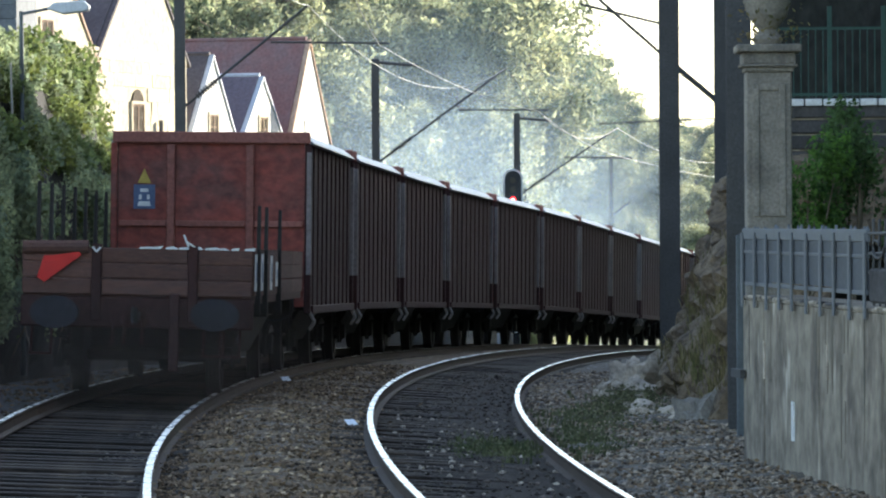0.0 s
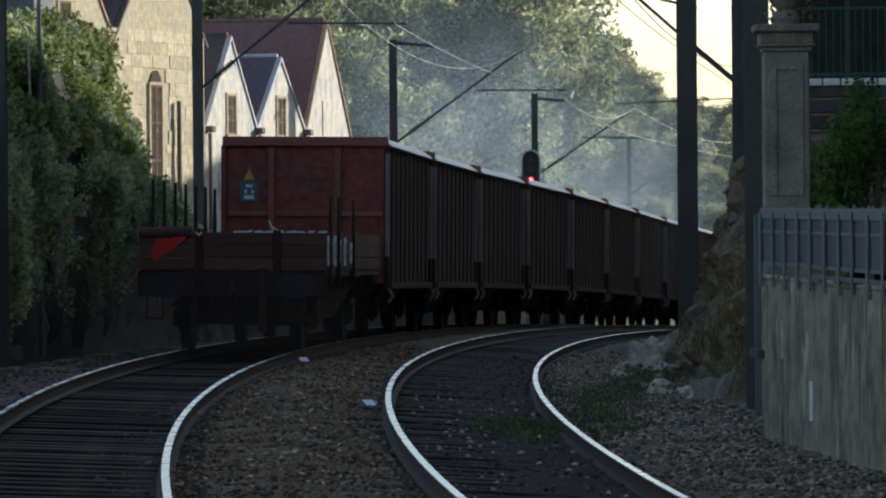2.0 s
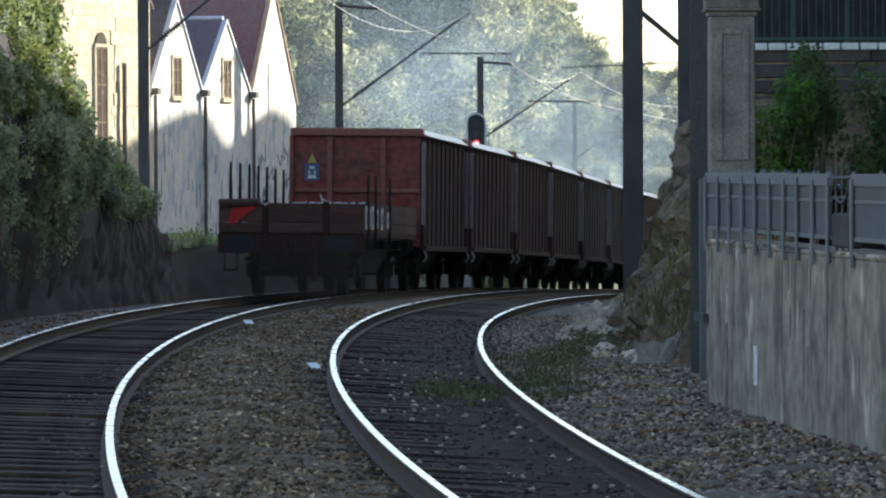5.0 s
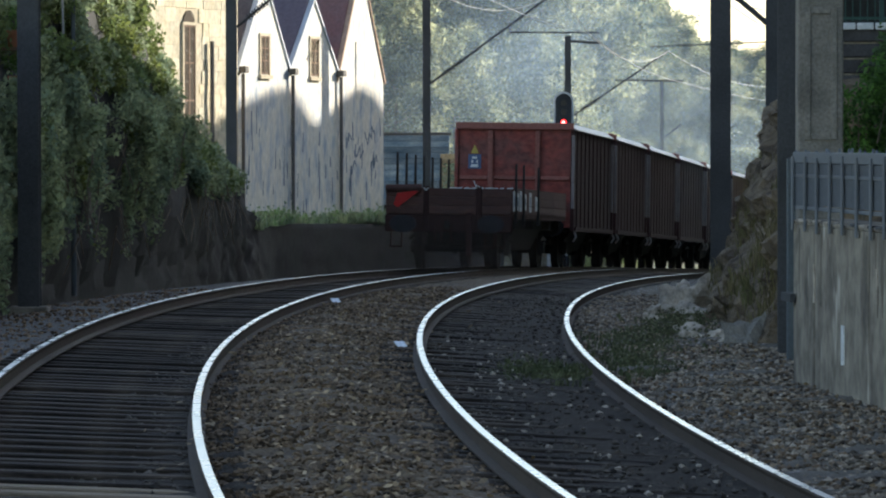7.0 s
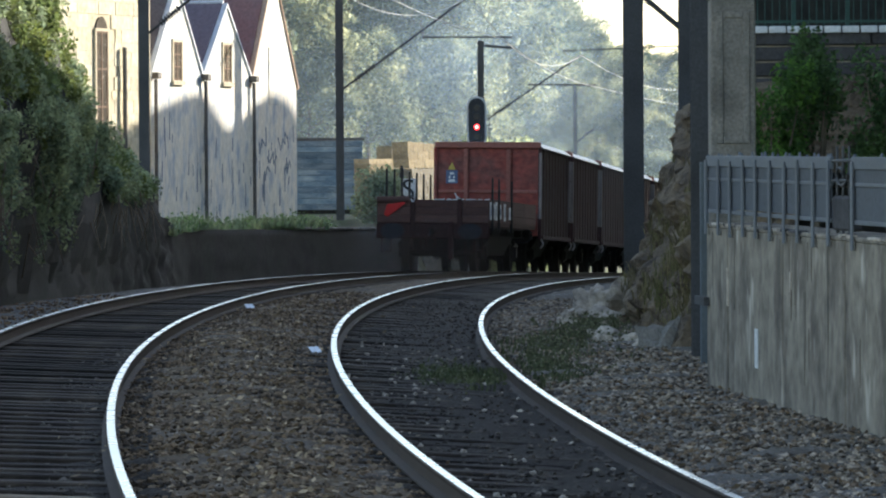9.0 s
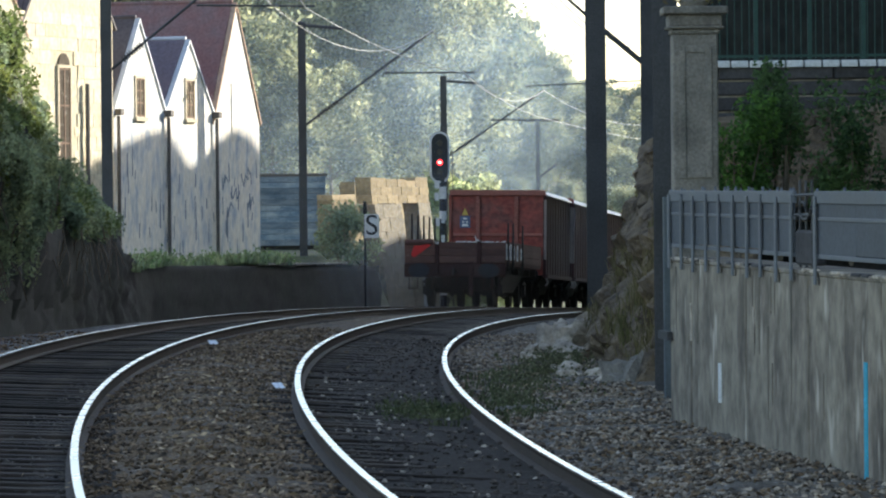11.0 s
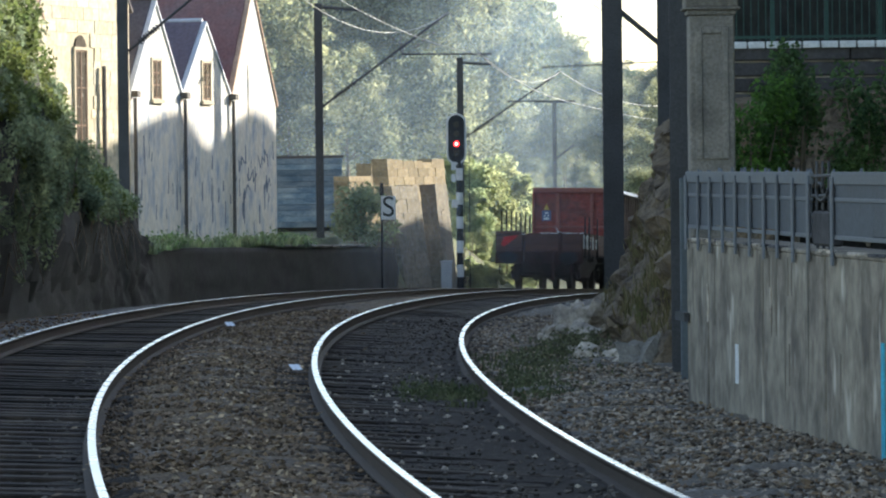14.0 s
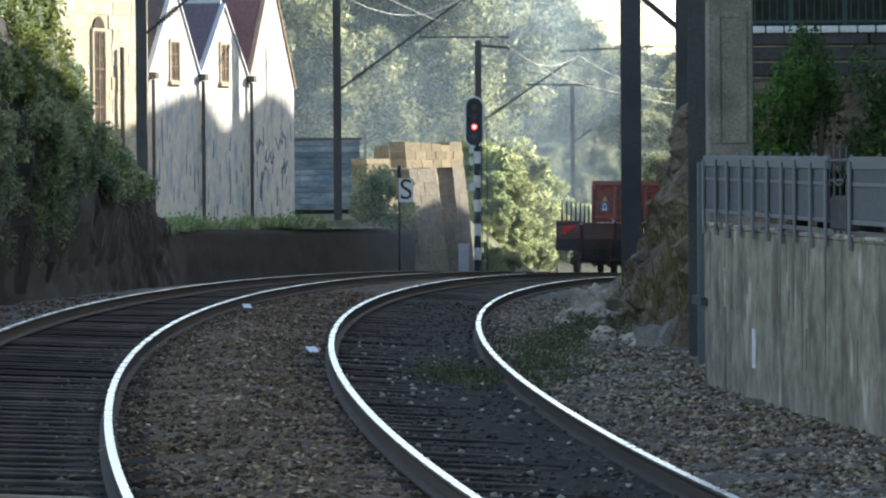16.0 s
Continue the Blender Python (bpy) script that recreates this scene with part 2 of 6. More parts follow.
# Yellow-green puts the sun on the bank's top into the leaf colour.
LEAF_SUNLIT = leafy("sunlit_ivy_leaves", (0.21, 0.25, 0.07), (0.12, 0.17, 0.07), 0.9, 0.55)
GRASS = leafy("grass_blades", (0.075, 0.1, 0.042), (0.12, 0.125, 0.06), 1.5)
DRY_GRASS = leafy("dry_grass_blades", (0.25, 0.19, 0.1), (0.13, 0.13, 0.05), 1.5)
SLATE = mat("slate_grey_boards", (0.16, 0.175, 0.19), 0.8, var=0.3, scale=1.5, fine=12, bump=0.2, world_space=True, per_object=0.1)
BARK_PALE = mat("pale_bare_wood", (0.42, 0.38, 0.33), 0.85, var=0.3, scale=4, fine=30, bump=0.2)
POT = mat("terracotta", (0.42, 0.16, 0.08), 0.85, var=0.2, scale=5, fine=40, bump=0.1)
PAPER = mat("litter_paper", (0.75, 0.78, 0.82), 0.7, var=0.1, scale=8, fine=40, bump=0.1)
CYAN = mat("cyan_spray_paint", (0.03, 0.4, 0.55), 0.6, var=0.3, scale=6, fine=30, bump=0)
GRAFFITI = mat("dark_spray_paint", (0.16, 0.21, 0.27), 0.7, var=0.3, scale=6, fine=30, bump=0, world_space=True)
RED_LAMP = glow("red_signal_lamp", (1.0, 0.1, 0.09), 8.0)
RED_HALO = glow("red_signal_lens", (1.0, 0.02, 0.03), 1.2)


# ---- mesh helpers ----
def box(bm, x0, x1, y0, y1, z0, z1, m=None, mi=0):
    """A box, with a pose m if it is turned."""
    v = [bm.verts.new((x, y, z)) for z in (z0, z1) for x, y in ((x0, y0), (x1, y0), (x1, y1), (x0, y1))]
    if m is not None:
        for q in v:
            q.co = m @ q.co
    for f in ((3, 2, 1, 0), (4, 5, 6, 7), (0, 1, 5, 4), (1, 2, 6, 5), (2, 3, 7, 6), (3, 0, 4, 7)):
        bm.faces.new([v[i] for i in f]).material_index = mi
    return v


def tube(bm, a, b, r0, r1=None, n=8, mi=0, caps=True):
    """A round bar from a to b."""
    a, b = Vector(a), Vector(b)
    r1 = r0 if r1 is None else r1
    q = (b - a).to_track_quat("Z", "Y")
    rings = []
    for p, r in ((a, r0), (b, r1)):
        rings.append([bm.verts.new(p + q @ Vector((r * math.cos(k * math.tau / n), r * math.sin(k * math.tau / n), 0))) for k in range(n)])
    for k in range(n):
        bm.faces.new((rings[0][k], rings[0][(k + 1) % n], rings[1][(k + 1) % n], rings[1][k])).material_index = mi
    if caps:
        bm.faces.new(rings[0][::-1]).material_index = mi
        bm.faces.new(rings[1]).material_index = mi


def prism(bm, outline, y0, y1, m=None, mi=0):
    """An outline in x and z, drawn out from y0 to y1."""
    a = [bm.verts.new((x, y0, z)) for x, z in outline]
    b = [bm.verts.new((x, y1, z)) for x, z in outline]
    if m is not None:
        for q in a + b:
            q.co = m @ q.co
    n = len(a)
    bm.faces.new(a).material_index = mi
    bm.faces.new(b[::-1]).material_index = mi
    for k in range(n):
        bm.faces.new((a[k], b[k], b[(k + 1) % n], a[(k + 1) % n])).material_index = mi


def part(name, bm, material, parent=None, label="", bevel=0.0, smooth=False):
    """Links a bmesh as one mesh object, under parent if there is one."""
    if bevel:
        bmesh.ops.bevel(bm, geom=list(bm.edges), offset=bevel, segments=1, affect="EDGES", clamp_overlap=True)
    bmesh.ops.recalc_face_normals(bm, faces=list(bm.faces))
    me = bpy.data.meshes.new(name)
    bm.to_mesh(me)
    bm.free()
    for k in material if isinstance(material, (list, tuple)) else [material]:
        me.materials.append(k)
    if smooth:
        for p in me.polygons:
            p.use_smooth = True
    ob = new(name, me)
    ob.parent = parent
    return tagged(ob, label)


def shared(name, like, parent, m):
    """One more piece on the same mesh."""
    ob = new(name, like.data)
    ob.parent = parent
    ob.matrix_basis = m
    return ob


def thing(name, label, category, group="", kind="", m=None):
    ob = new(name)
    if m is not None:
        ob.matrix_basis = m
    return tagged(ob, label, category, group, kind)


def sheet(name, verts, faces, material, parent=None, label="", smooth=False, index=None):
    me = bpy.data.meshes.new(name)
    me.from_pydata(verts, [], faces)
    for k in material if isinstance(material, (list, tuple)) else [material]:
        me.materials.append(k)
    if index is not None:
        me.polygons.foreach_set("material_index", index)
    if smooth:
        me.polygons.foreach_set("use_smooth", [True] * len(me.polygons))
    me.update()
    ob = new(name, me)
    ob.parent = parent
    return tagged(ob, label)


# ---- the line: the middle of the right-hand track, a curve to the right that falls away ----
CURVE = (5.42229, -17.65646, 13.76475, 0.81466, -2.57631, 0.57134)
GAUGE, SPACING = 1.74, 3.786


def nearer(y):
    """Draws the far part of the curve a little nearer on the same bearings, to fit the camera's view."""
    f = np.clip((np.asarray(y, float) - 92) / 40, 0, 1)
    return 1 - 0.045 * f * f * (3 - 2 * f)


def build_line():
    ys = np.arange(14, 186.001, 0.25)
    pts = [np.array((sum(c * (y / 80) ** i for i, c in enumerate(CURVE)), y)) for y in ys]
    d = (pts[1] - pts[0]) / np.linalg.norm(pts[1] - pts[0])
    pts = [pts[0] - d * 0.25 * k for k in range(160, 0, -1)] + pts
    d = pts[-1] - pts[-2]
    a, p = math.atan2(d[0], d[1]), pts[-1]
    for k in range(900):
        a += 0.25 / 420
        p = p + 0.25 * np.array((math.sin(a), math.cos(a)))
        pts.append(p)
    pts = np.array(pts)
    pts = pts * nearer(pts[:, 1])[:, None]
    s = np.concatenate([[0], np.cumsum(np.hypot(*np.diff(pts, axis=0).T))])
    s -= s[160] - 14
    return pts, s, np.arctan2(np.gradient(pts[:, 0]), np.gradient(pts[:, 1]))


LINE, LEN, HEAD = build_line()


def fall(y):
    """Height of the rails along the line."""
    old = np.arange(-60, 3000, 1.0)
    y = np.interp(np.asarray(y, float), old * nearer(old), old)
    q = np.maximum(np.minimum(y / 80, 2.3) - 0.45, 0)
    far = np.maximum(y - 184, 0)
    z = -1.39583 * q ** 2 + 0.2392 * q ** 3 - 0.02 * far * np.exp(-far / 200)
    return EYE[2] + (z - EYE[2]) * nearer(y)


def along(s, off=0.0):
    """Place and heading at s metres along the line, off metres to its right."""
    x, y, a = np.interp(s, LEN, LINE[:, 0]), np.interp(s, LEN, LINE[:, 1]), np.interp(s, LEN, HEAD)
    return float(x + off * np.cos(a)), float(y - off * np.sin(a)), float(a), float(fall(y))


def middle(y):
    return float(np.interp(y, LINE[:, 1], LINE[:, 0]))


TRACKS = {"left": (-SPACING, 0.095, 0.042), "right": (0.0, 0.0, 0.0639)}  # offset, lift, cant at the near end


def cant_at(track, s):
    """The left track runs level further along the curve."""
    cant = TRACKS[track][2]
    return cant if track == "right" else float(np.interp(s, (50, 74), (cant, 0.012)))


# ---- ground ----
def smooth01(v):
    v = min(max(v, 0.0), 1.0)
    return v * v * (3 - 2 * v)


def ground_height(o, y):
    """Height of the terrain o metres to the right of the line, at y."""
    zr = float(fall(min(y, 330)))
    if -7.3 <= o <= 2.9:
        return zr - 0.42
    if o < 0:
        terrace = 2.0 * (1 - smooth01((y - 108) / 7)) if y < 118 else 0.0
        low = -0.25 + terrace
        low = low + (zr - 0.4 - low) * smooth01((y - 172) / 25)
        edge = float(np.interp(y, (52, 66, 80, 95, 105, 112, 122, 135, 149, 175), (7.6, 7.6, 8.3, 9.5, 10.3, 10.9, 11.2, 10.1, 9.1, 9.0)))
        z = zr - 0.42 + (low - zr + 0.42) * smooth01((-o - edge - 0.9) / 0.7) if y > 30 else zr - 0.42
        return z + 8.5 * smooth01((y - 215) / 130)
    # Unseen crest added on the right; its heights shape the shadows cast left.
    shade_crest = float(np.interp(y, (60, 100, 120, 150, 160, 168, 172, 173.6, 175.2, 176.5, 178.4, 180.6, 182, 183, 187, 192, 205, 215), (17, 18, 18, 19.5, 21.5, 23.3, 23.9, 24.1, 22.4, 22.9, 23.7, 23.2, 18.9, 17.8, 18.1, 16, 8, 3)))
    start = 1.2 if y < 52 else 0.6
    z = zr - 0.42 + start * smooth01((o - 3.3) / 0.6)
    z += (shade_crest - start) * smooth01((o - 5.5) / 10.5)
    return z + 7.0 * smooth01((y - 230) / 130)


def make_ground():
    ys = [-60, -30, 0, 10, 20, 30] + [35 + 2.5 * k for k in range(50)] + [160 + 1.25 * k for k in range(44)] + [222, 230, 260, 300, 340, 450, 700, 1200, 2500]
    offs = [-2500, -600, -150, -60, -30, -20, -17.5, -16, -14.5, -13, -12, -11, -10.4, -9.6, -9, -8.3, -7.3, -4, 0, 2.9, 3.3, 3.6, 3.9, 4.5, 5.5, 7.5, 9.5, 11.5, 13.5, 16, 20, 30, 60, 150, 600, 2500]
    verts = [(middle(min(y, 330)) + o, y, ground_height(o, y)) for y in ys for o in offs]
    n = len(offs)
    faces = [(r * n + c, r * n + c + 1, (r + 1) * n + c + 1, (r + 1) * n + c) for r in range(len(ys) - 1) for c in range(n - 1)]
    tagged(sheet("ground", verts, faces, EARTH, smooth=True), "brown earth and rough grass beside the line", "ground", kind="structure")


make_ground()


def bed_height(o):
    """The ballast's cross-section, over the rails' level."""
    knots = (-7.6, -6.9, -6.2, -5.4, -5.05, -4.6, -3.0, -2.6, -1.9, -1.3, -0.8, 0.8, 1.2, 1.7, 2.4, 3.3)
    z = (-0.28, -0.1, -0.06, -0.11, -0.115, -0.125, -0.115, -0.07, -0.03, -0.09, -0.14, -0.203, -0.2, -0.17, -0.15, -0.12)
    return float(np.interp(o, knots, z))


def make_ballast():
    ys = list(np.arange(14, 60, 0.16)) + list(np.arange(60, 120, 0.4)) + list(np.arange(120, 300, 1.5))
    offs = np.linspace(-7.5, 3.2, 84)
    verts, index = [], []
    for s in ys:
        for o in offs:
            x, y, _, z = along(s, o)
            calm = 0.45 if abs(o) < 0.95 or abs(o + SPACING) < 0.95 else 1.0
            k = calm * (0.05 * noise.noise((x * 1.3, y * 1.3, 0)) + 0.035 * noise.noise((x * 6, y * 6, 3)))
            verts.append((x, y, z + bed_height(o) + k))
    n = len(offs)
    faces = []
    for r in range(len(ys) - 1):
        for c in range(n - 1):
            faces.append((r * n + c, r * n + c + 1, (r + 1) * n + c + 1, (r + 1) * n + c))
            o, k = offs[c], 0.12 * noise.noise((offs[c] * 2, ys[r] * 1.1, 7))
            inside = abs(o) < 1.12 + k or abs(o + SPACING) < 1.12 + k
            index.append(1 if inside else 2 if o > 1.0 else 3 if o < -5 else 0)
    tagged(sheet("ballast", verts, faces, (GRAVEL, OILY, GRAVEL_GREY, GRAVEL_DIM), index=index), "brown and grey railway ballast, oily between the rails", "ballast", kind="structure")


make_ballast()


def scatter_stones(name, material, count, spots, sizes, label):
    """Loose stones strewn on the ballast, as one mesh."""
    rng = random.Random(5)
    base = [Vector(p).normalized() for p in ((1, 0, 0), (-1, 0, 0), (0, 1, 0), (0, -1, 0), (0, 0, 1), (0, 0, -1))]
    tri = ((4, 0, 2), (4, 2, 1), (4, 1, 3), (4, 3, 0), (5, 2, 0), (5, 1, 2), (5, 3, 1), (5, 0, 3))
    verts, faces = [], []
    for k in range(count):
        s, o = spots(rng)
        x, y, _, z = along(s, o)
        r = rng.uniform(*sizes)
        q = Euler((rng.uniform(0, 6), rng.uniform(0, 6), rng.uniform(0, 6))).to_matrix()
        i = len(verts)
        for p in base:
            v = q @ (p * r * rng.uniform(0.6, 1.25))
            verts.append((x + v.x, y + v.y, z + bed_height(o) + 0.01 + v.z * 0.7))
        faces += [(i + a, i + b, i + c) for a, b, c in tri]
    tagged(sheet(name, verts, faces, material), label, "ballast stones", kind="stuff")


def near_s(rng):
    return 17 + 62 * rng.random() ** 1.5


scatter_stones("loose_ballast", STONE_BITS, 30000,
               lambda g: (near_s(g), g.choice((g.uniform(-2.95, -0.95), g.uniform(-2.95, -0.95), g.uniform(1.0, 3.0), g.uniform(-7.2, -4.8)))), (0.013, 0.042),
               "loose brown and grey ballast stones beside the rails")
scatter_stones("grey_loose_ballast", STONE_GREY, 15000, lambda g: (17 + 62 * g.random() ** 1.5, 0.98 + 2.1 * g.random()), (0.013, 0.045),
               "loose grey ballast stones along the concrete wall")
scatter_stones("dark_loose_ballast", STONE_DARK, 4500, lambda g: (near_s(g), g.uniform(-0.8, 0.8) + g.choice((0, -SPACING))), (0.018, 0.04),
               "dark oily ballast stones between the rails")
scatter_stones("pale_chips", PALE_ROCK, 260, lambda g: (20 + 35 * g.random() ** 1.3, g.choice((g.uniform(-0.75, 0.75), g.uniform(-0.75, 0.75), g.uniform(1.2, 2.9)))), (0.015, 0.042),
               "pale stone chips scattered over the track")


def leaf_cloud(name, centres, sizes, material, parent=None, seed=1, flat=0.0, label="", corners=4):
    """One small leaf of four or three corners at each centre, turned at random."""
    rng = np.random.default_rng(seed)
    c = np.asarray(centres, float)
    n = len(c)
    a, b = rng.normal(size=(n, 3)), rng.normal(size=(n, 3))
    a[:, 2] *= 1 - flat
    b[:, 2] *= 1 - flat
    a /= np.linalg.norm(a, axis=1)[:, None]
    b -= a * (a * b).sum(1)[:, None]
    b /= np.linalg.norm(b, axis=1)[:, None]
    s = (rng.uniform(sizes[0], sizes[1], n) / 2)[:, None]
    kite = [c - a * s, c - b * s * 0.5, c + a * s, c + b * s * 0.5] if corners == 4 else [c - a * s, c + a * s * 0.6 - b * s * 0.5, c + a * s + b * s * 0.4]
    v = np.stack(kite, 1).reshape(-1, 3)
    f = np.arange(n * corners).reshape(n, corners)
    return sheet(name, v.tolist(), f.tolist(), material, parent, label)


def strewn_leaves():
    rng, pts = random.Random(8), []
    for k in range(3600):
        s, o = near_s(rng), rng.choice((rng.gauss(-1.9, 0.5), rng.gauss(-1.9, 0.5), rng.uniform(1.0, 2.9)))
        x, y, _, z = along(s, o)
        pts.append((x, y, z + bed_height(o) + 0.035))
    tagged(leaf_cloud("leaf_litter", pts, (0.03, 0.09), LITTER, seed=3, flat=0.75), "dry brown leaves strewn on the ballast", "leaf litter", kind="stuff")


strewn_leaves()

# ---- tracks ----
RAIL_PROFILE = ((-0.031, 0.0), (0.031, 0.0), (0.036, -0.014), (0.012, -0.05), (0.01, -0.125), (0.07, -0.14), (0.07, -0.155), (-0.07, -0.155), (-0.07, -0.14), (-0.01, -0.125), (-0.012, -0.05), (-0.036, -0.014))


def rail_height(track, side, s):
    return TRACKS[track][1] - side * cant_at(track, s) * GAUGE / 2


def make_track(track, label):
    off, lift, _ = TRACKS[track]
    t = thing("railway_track", label, "railway track", "tracks", "structure")
    ss = list(np.arange(14, 80, 0.5)) + list(np.arange(80, 262, 1.0))
    for side in (-1, 1):
        verts, faces, index = [], [], []
        n = len(RAIL_PROFILE)
        for s in ss:
            for p, q in RAIL_PROFILE:
                x, y, _, z = along(s, off + side * GAUGE / 2 + p)
                verts.append((x, y, z + rail_height(track, side, s) + q))
        for r in range(len(ss) - 1):
            for c in range(n):
                faces.append((r * n + c, r * n + (c + 1) % n, (r + 1) * n + (c + 1) % n, (r + 1) * n + c))
                index.append(0 if c == 0 else 1)
        sheet("rail", verts, faces, (RAIL_TOP, RAIL_SIDE), t, "rusty rail with a polished head", index=index)
    rng = random.Random(3 if track == "left" else 4)
    bm = bmesh.new()
    box(bm, -1.3, 1.3, -0.125, 0.125, -0.16, 0.0)
    first = None
    k = 0
    s = 15.0
    while s < 192:
        x, y, a, z = along(s, off)
        m = Matrix.Translation((x, y, z + lift - 0.165 + rng.uniform(-0.012, 0.008))) @ Euler((0, cant_at(track, s) + rng.uniform(-0.006, 0.006), -a + rng.uniform(-0.012, 0.012))).to_matrix().to_4x4()
        if first is None:
            first = part("sleeper", bm, SLEEPER, t, bevel=0.012)
            first.matrix_basis = m
        else:
            ob = shared("sleeper", first, t, m)
            if track == "left" and 28.6 < s < 29.8:
                ob.data = first.data.copy()
                ob.data.materials[0] = SLEEPER_NEW
        s += 0.6
        k += 1


make_track("left", "curving railway track with polished rails on dark timber sleepers")
make_track("right", "curving railway track with polished rails, weeds and pale chips")

# ---- the train ----
PITCH, BODY, SHELL = 9.8, 8.9, 1.45


def wheelset(parent, y, r=0.46):
    w = part_wheels(r)
    w.parent = parent
    w.matrix_basis = pose(0, y, r)
    return w


def part_wheels(r):
    bm = bmesh.new()
    for sx in (-1, 1):
        tube(bm, (sx * 0.80, 0, 0), (sx * 0.93, 0, 0), r, n=28)
        tube(bm, (sx * 0.76, 0, 0), (sx * 0.80, 0, 0), r + 0.03, n=28)
        tube(bm, (sx * 0.93, 0, 0), (sx * 1.05, 0, 0), 0.11, n=12)
        box(bm, sx * 0.92, sx * 0.945, -0.05, 0.05, -r * 0.8, r * 0.8)
    tube(bm, (-0.9, 0, 0), (0.9, 0, 0), 0.08, n=12)
    return part("wheelset", bm, UNDER, None, "dark steel wheels on an axle")


def buffers(parent, y, sy, r=0.24):
    for sx in (-1, 1):
        bm = bmesh.new()
        tube(bm, (sx * 0.975, y, 1.0), (sx * 0.975, y + sy * 0.3, 1.0), 0.1, n=12)
        tube(bm, (sx * 0.975, y, 1.0), (sx * 0.975, y + sy * 0.16, 1.0), 0.15, n=12)
        m = pose(sx * 0.975, y + sy * 0.32, 1.0)
        prism(bm, [(0.3 * math.cos(k * math.tau / 16), r * math.sin(k * math.tau / 16)) for k in range(16)], -0.025, 0.025, m)
        part("buffer", bm, UNDER if sy > 0 else BUFFER_FACE, parent)


BUFFER_FACE = mat("worn_buffer_steel", (0.03, 0.032, 0.04), 0.75, 0.2, var=0.35, scale=3, fine=20, bump=0.1)


def underframe(parent, half, axle):
    bm = bmesh.new()
    for sx in (-1, 1):
        box(bm, sx * 1.0 - 0.06, sx * 1.0 + 0.06, -half, half, 0.9, 1.14)
    for y in (-half + 0.06, -axle, 0, axle, half - 0.06):
        box(bm, -1.25, 1.25, y - 0.05, y + 0.05, 0.92, 1.1)
    part("underframe", bm, UNDER, parent)
    for sx in (-1, 1):
        for y in (-axle, axle):
            bm = bmesh.new()
            for k in range(5):
                box(bm, sx * 1.06 - 0.05, sx * 1.06 + 0.05, y - 0.62 + 0.11 * k, y + 0.62 - 0.11 * k, 0.66 + 0.02 * k, 0.68 + 0.02 * k)
            box(bm, sx * 1.06 - 0.07, sx * 1.06 + 0.07, y - 0.14, y + 0.14, 0.36, 0.62)
            for q in (-0.2, 0.2):
                box(bm, sx * 1.03 - 0.02, sx * 1.03 + 0.02, y + q - 0.03, y + q + 0.03, 0.3, 0.95)
            part("axle_guard", bm, UNDER, parent)
    # Dark filler added to close the lit gap between the axles.
    bm = bmesh.new()
    prism(bm, ((-0.85, 0.42), (0.85, 0.42), (1.12, 0.92), (-1.12, 0.92)), -axle + 0.75, axle - 0.75)
    part("brake_gear", bm, UNDER, parent)
    for y in (-1.2, 1.4):
        bm = bmesh.new()
        tube(bm, (-0.5, y, 0.62), (0.5, y, 0.62), 0.16, n=14)
        part("air_tank", bm, UNDER, parent)


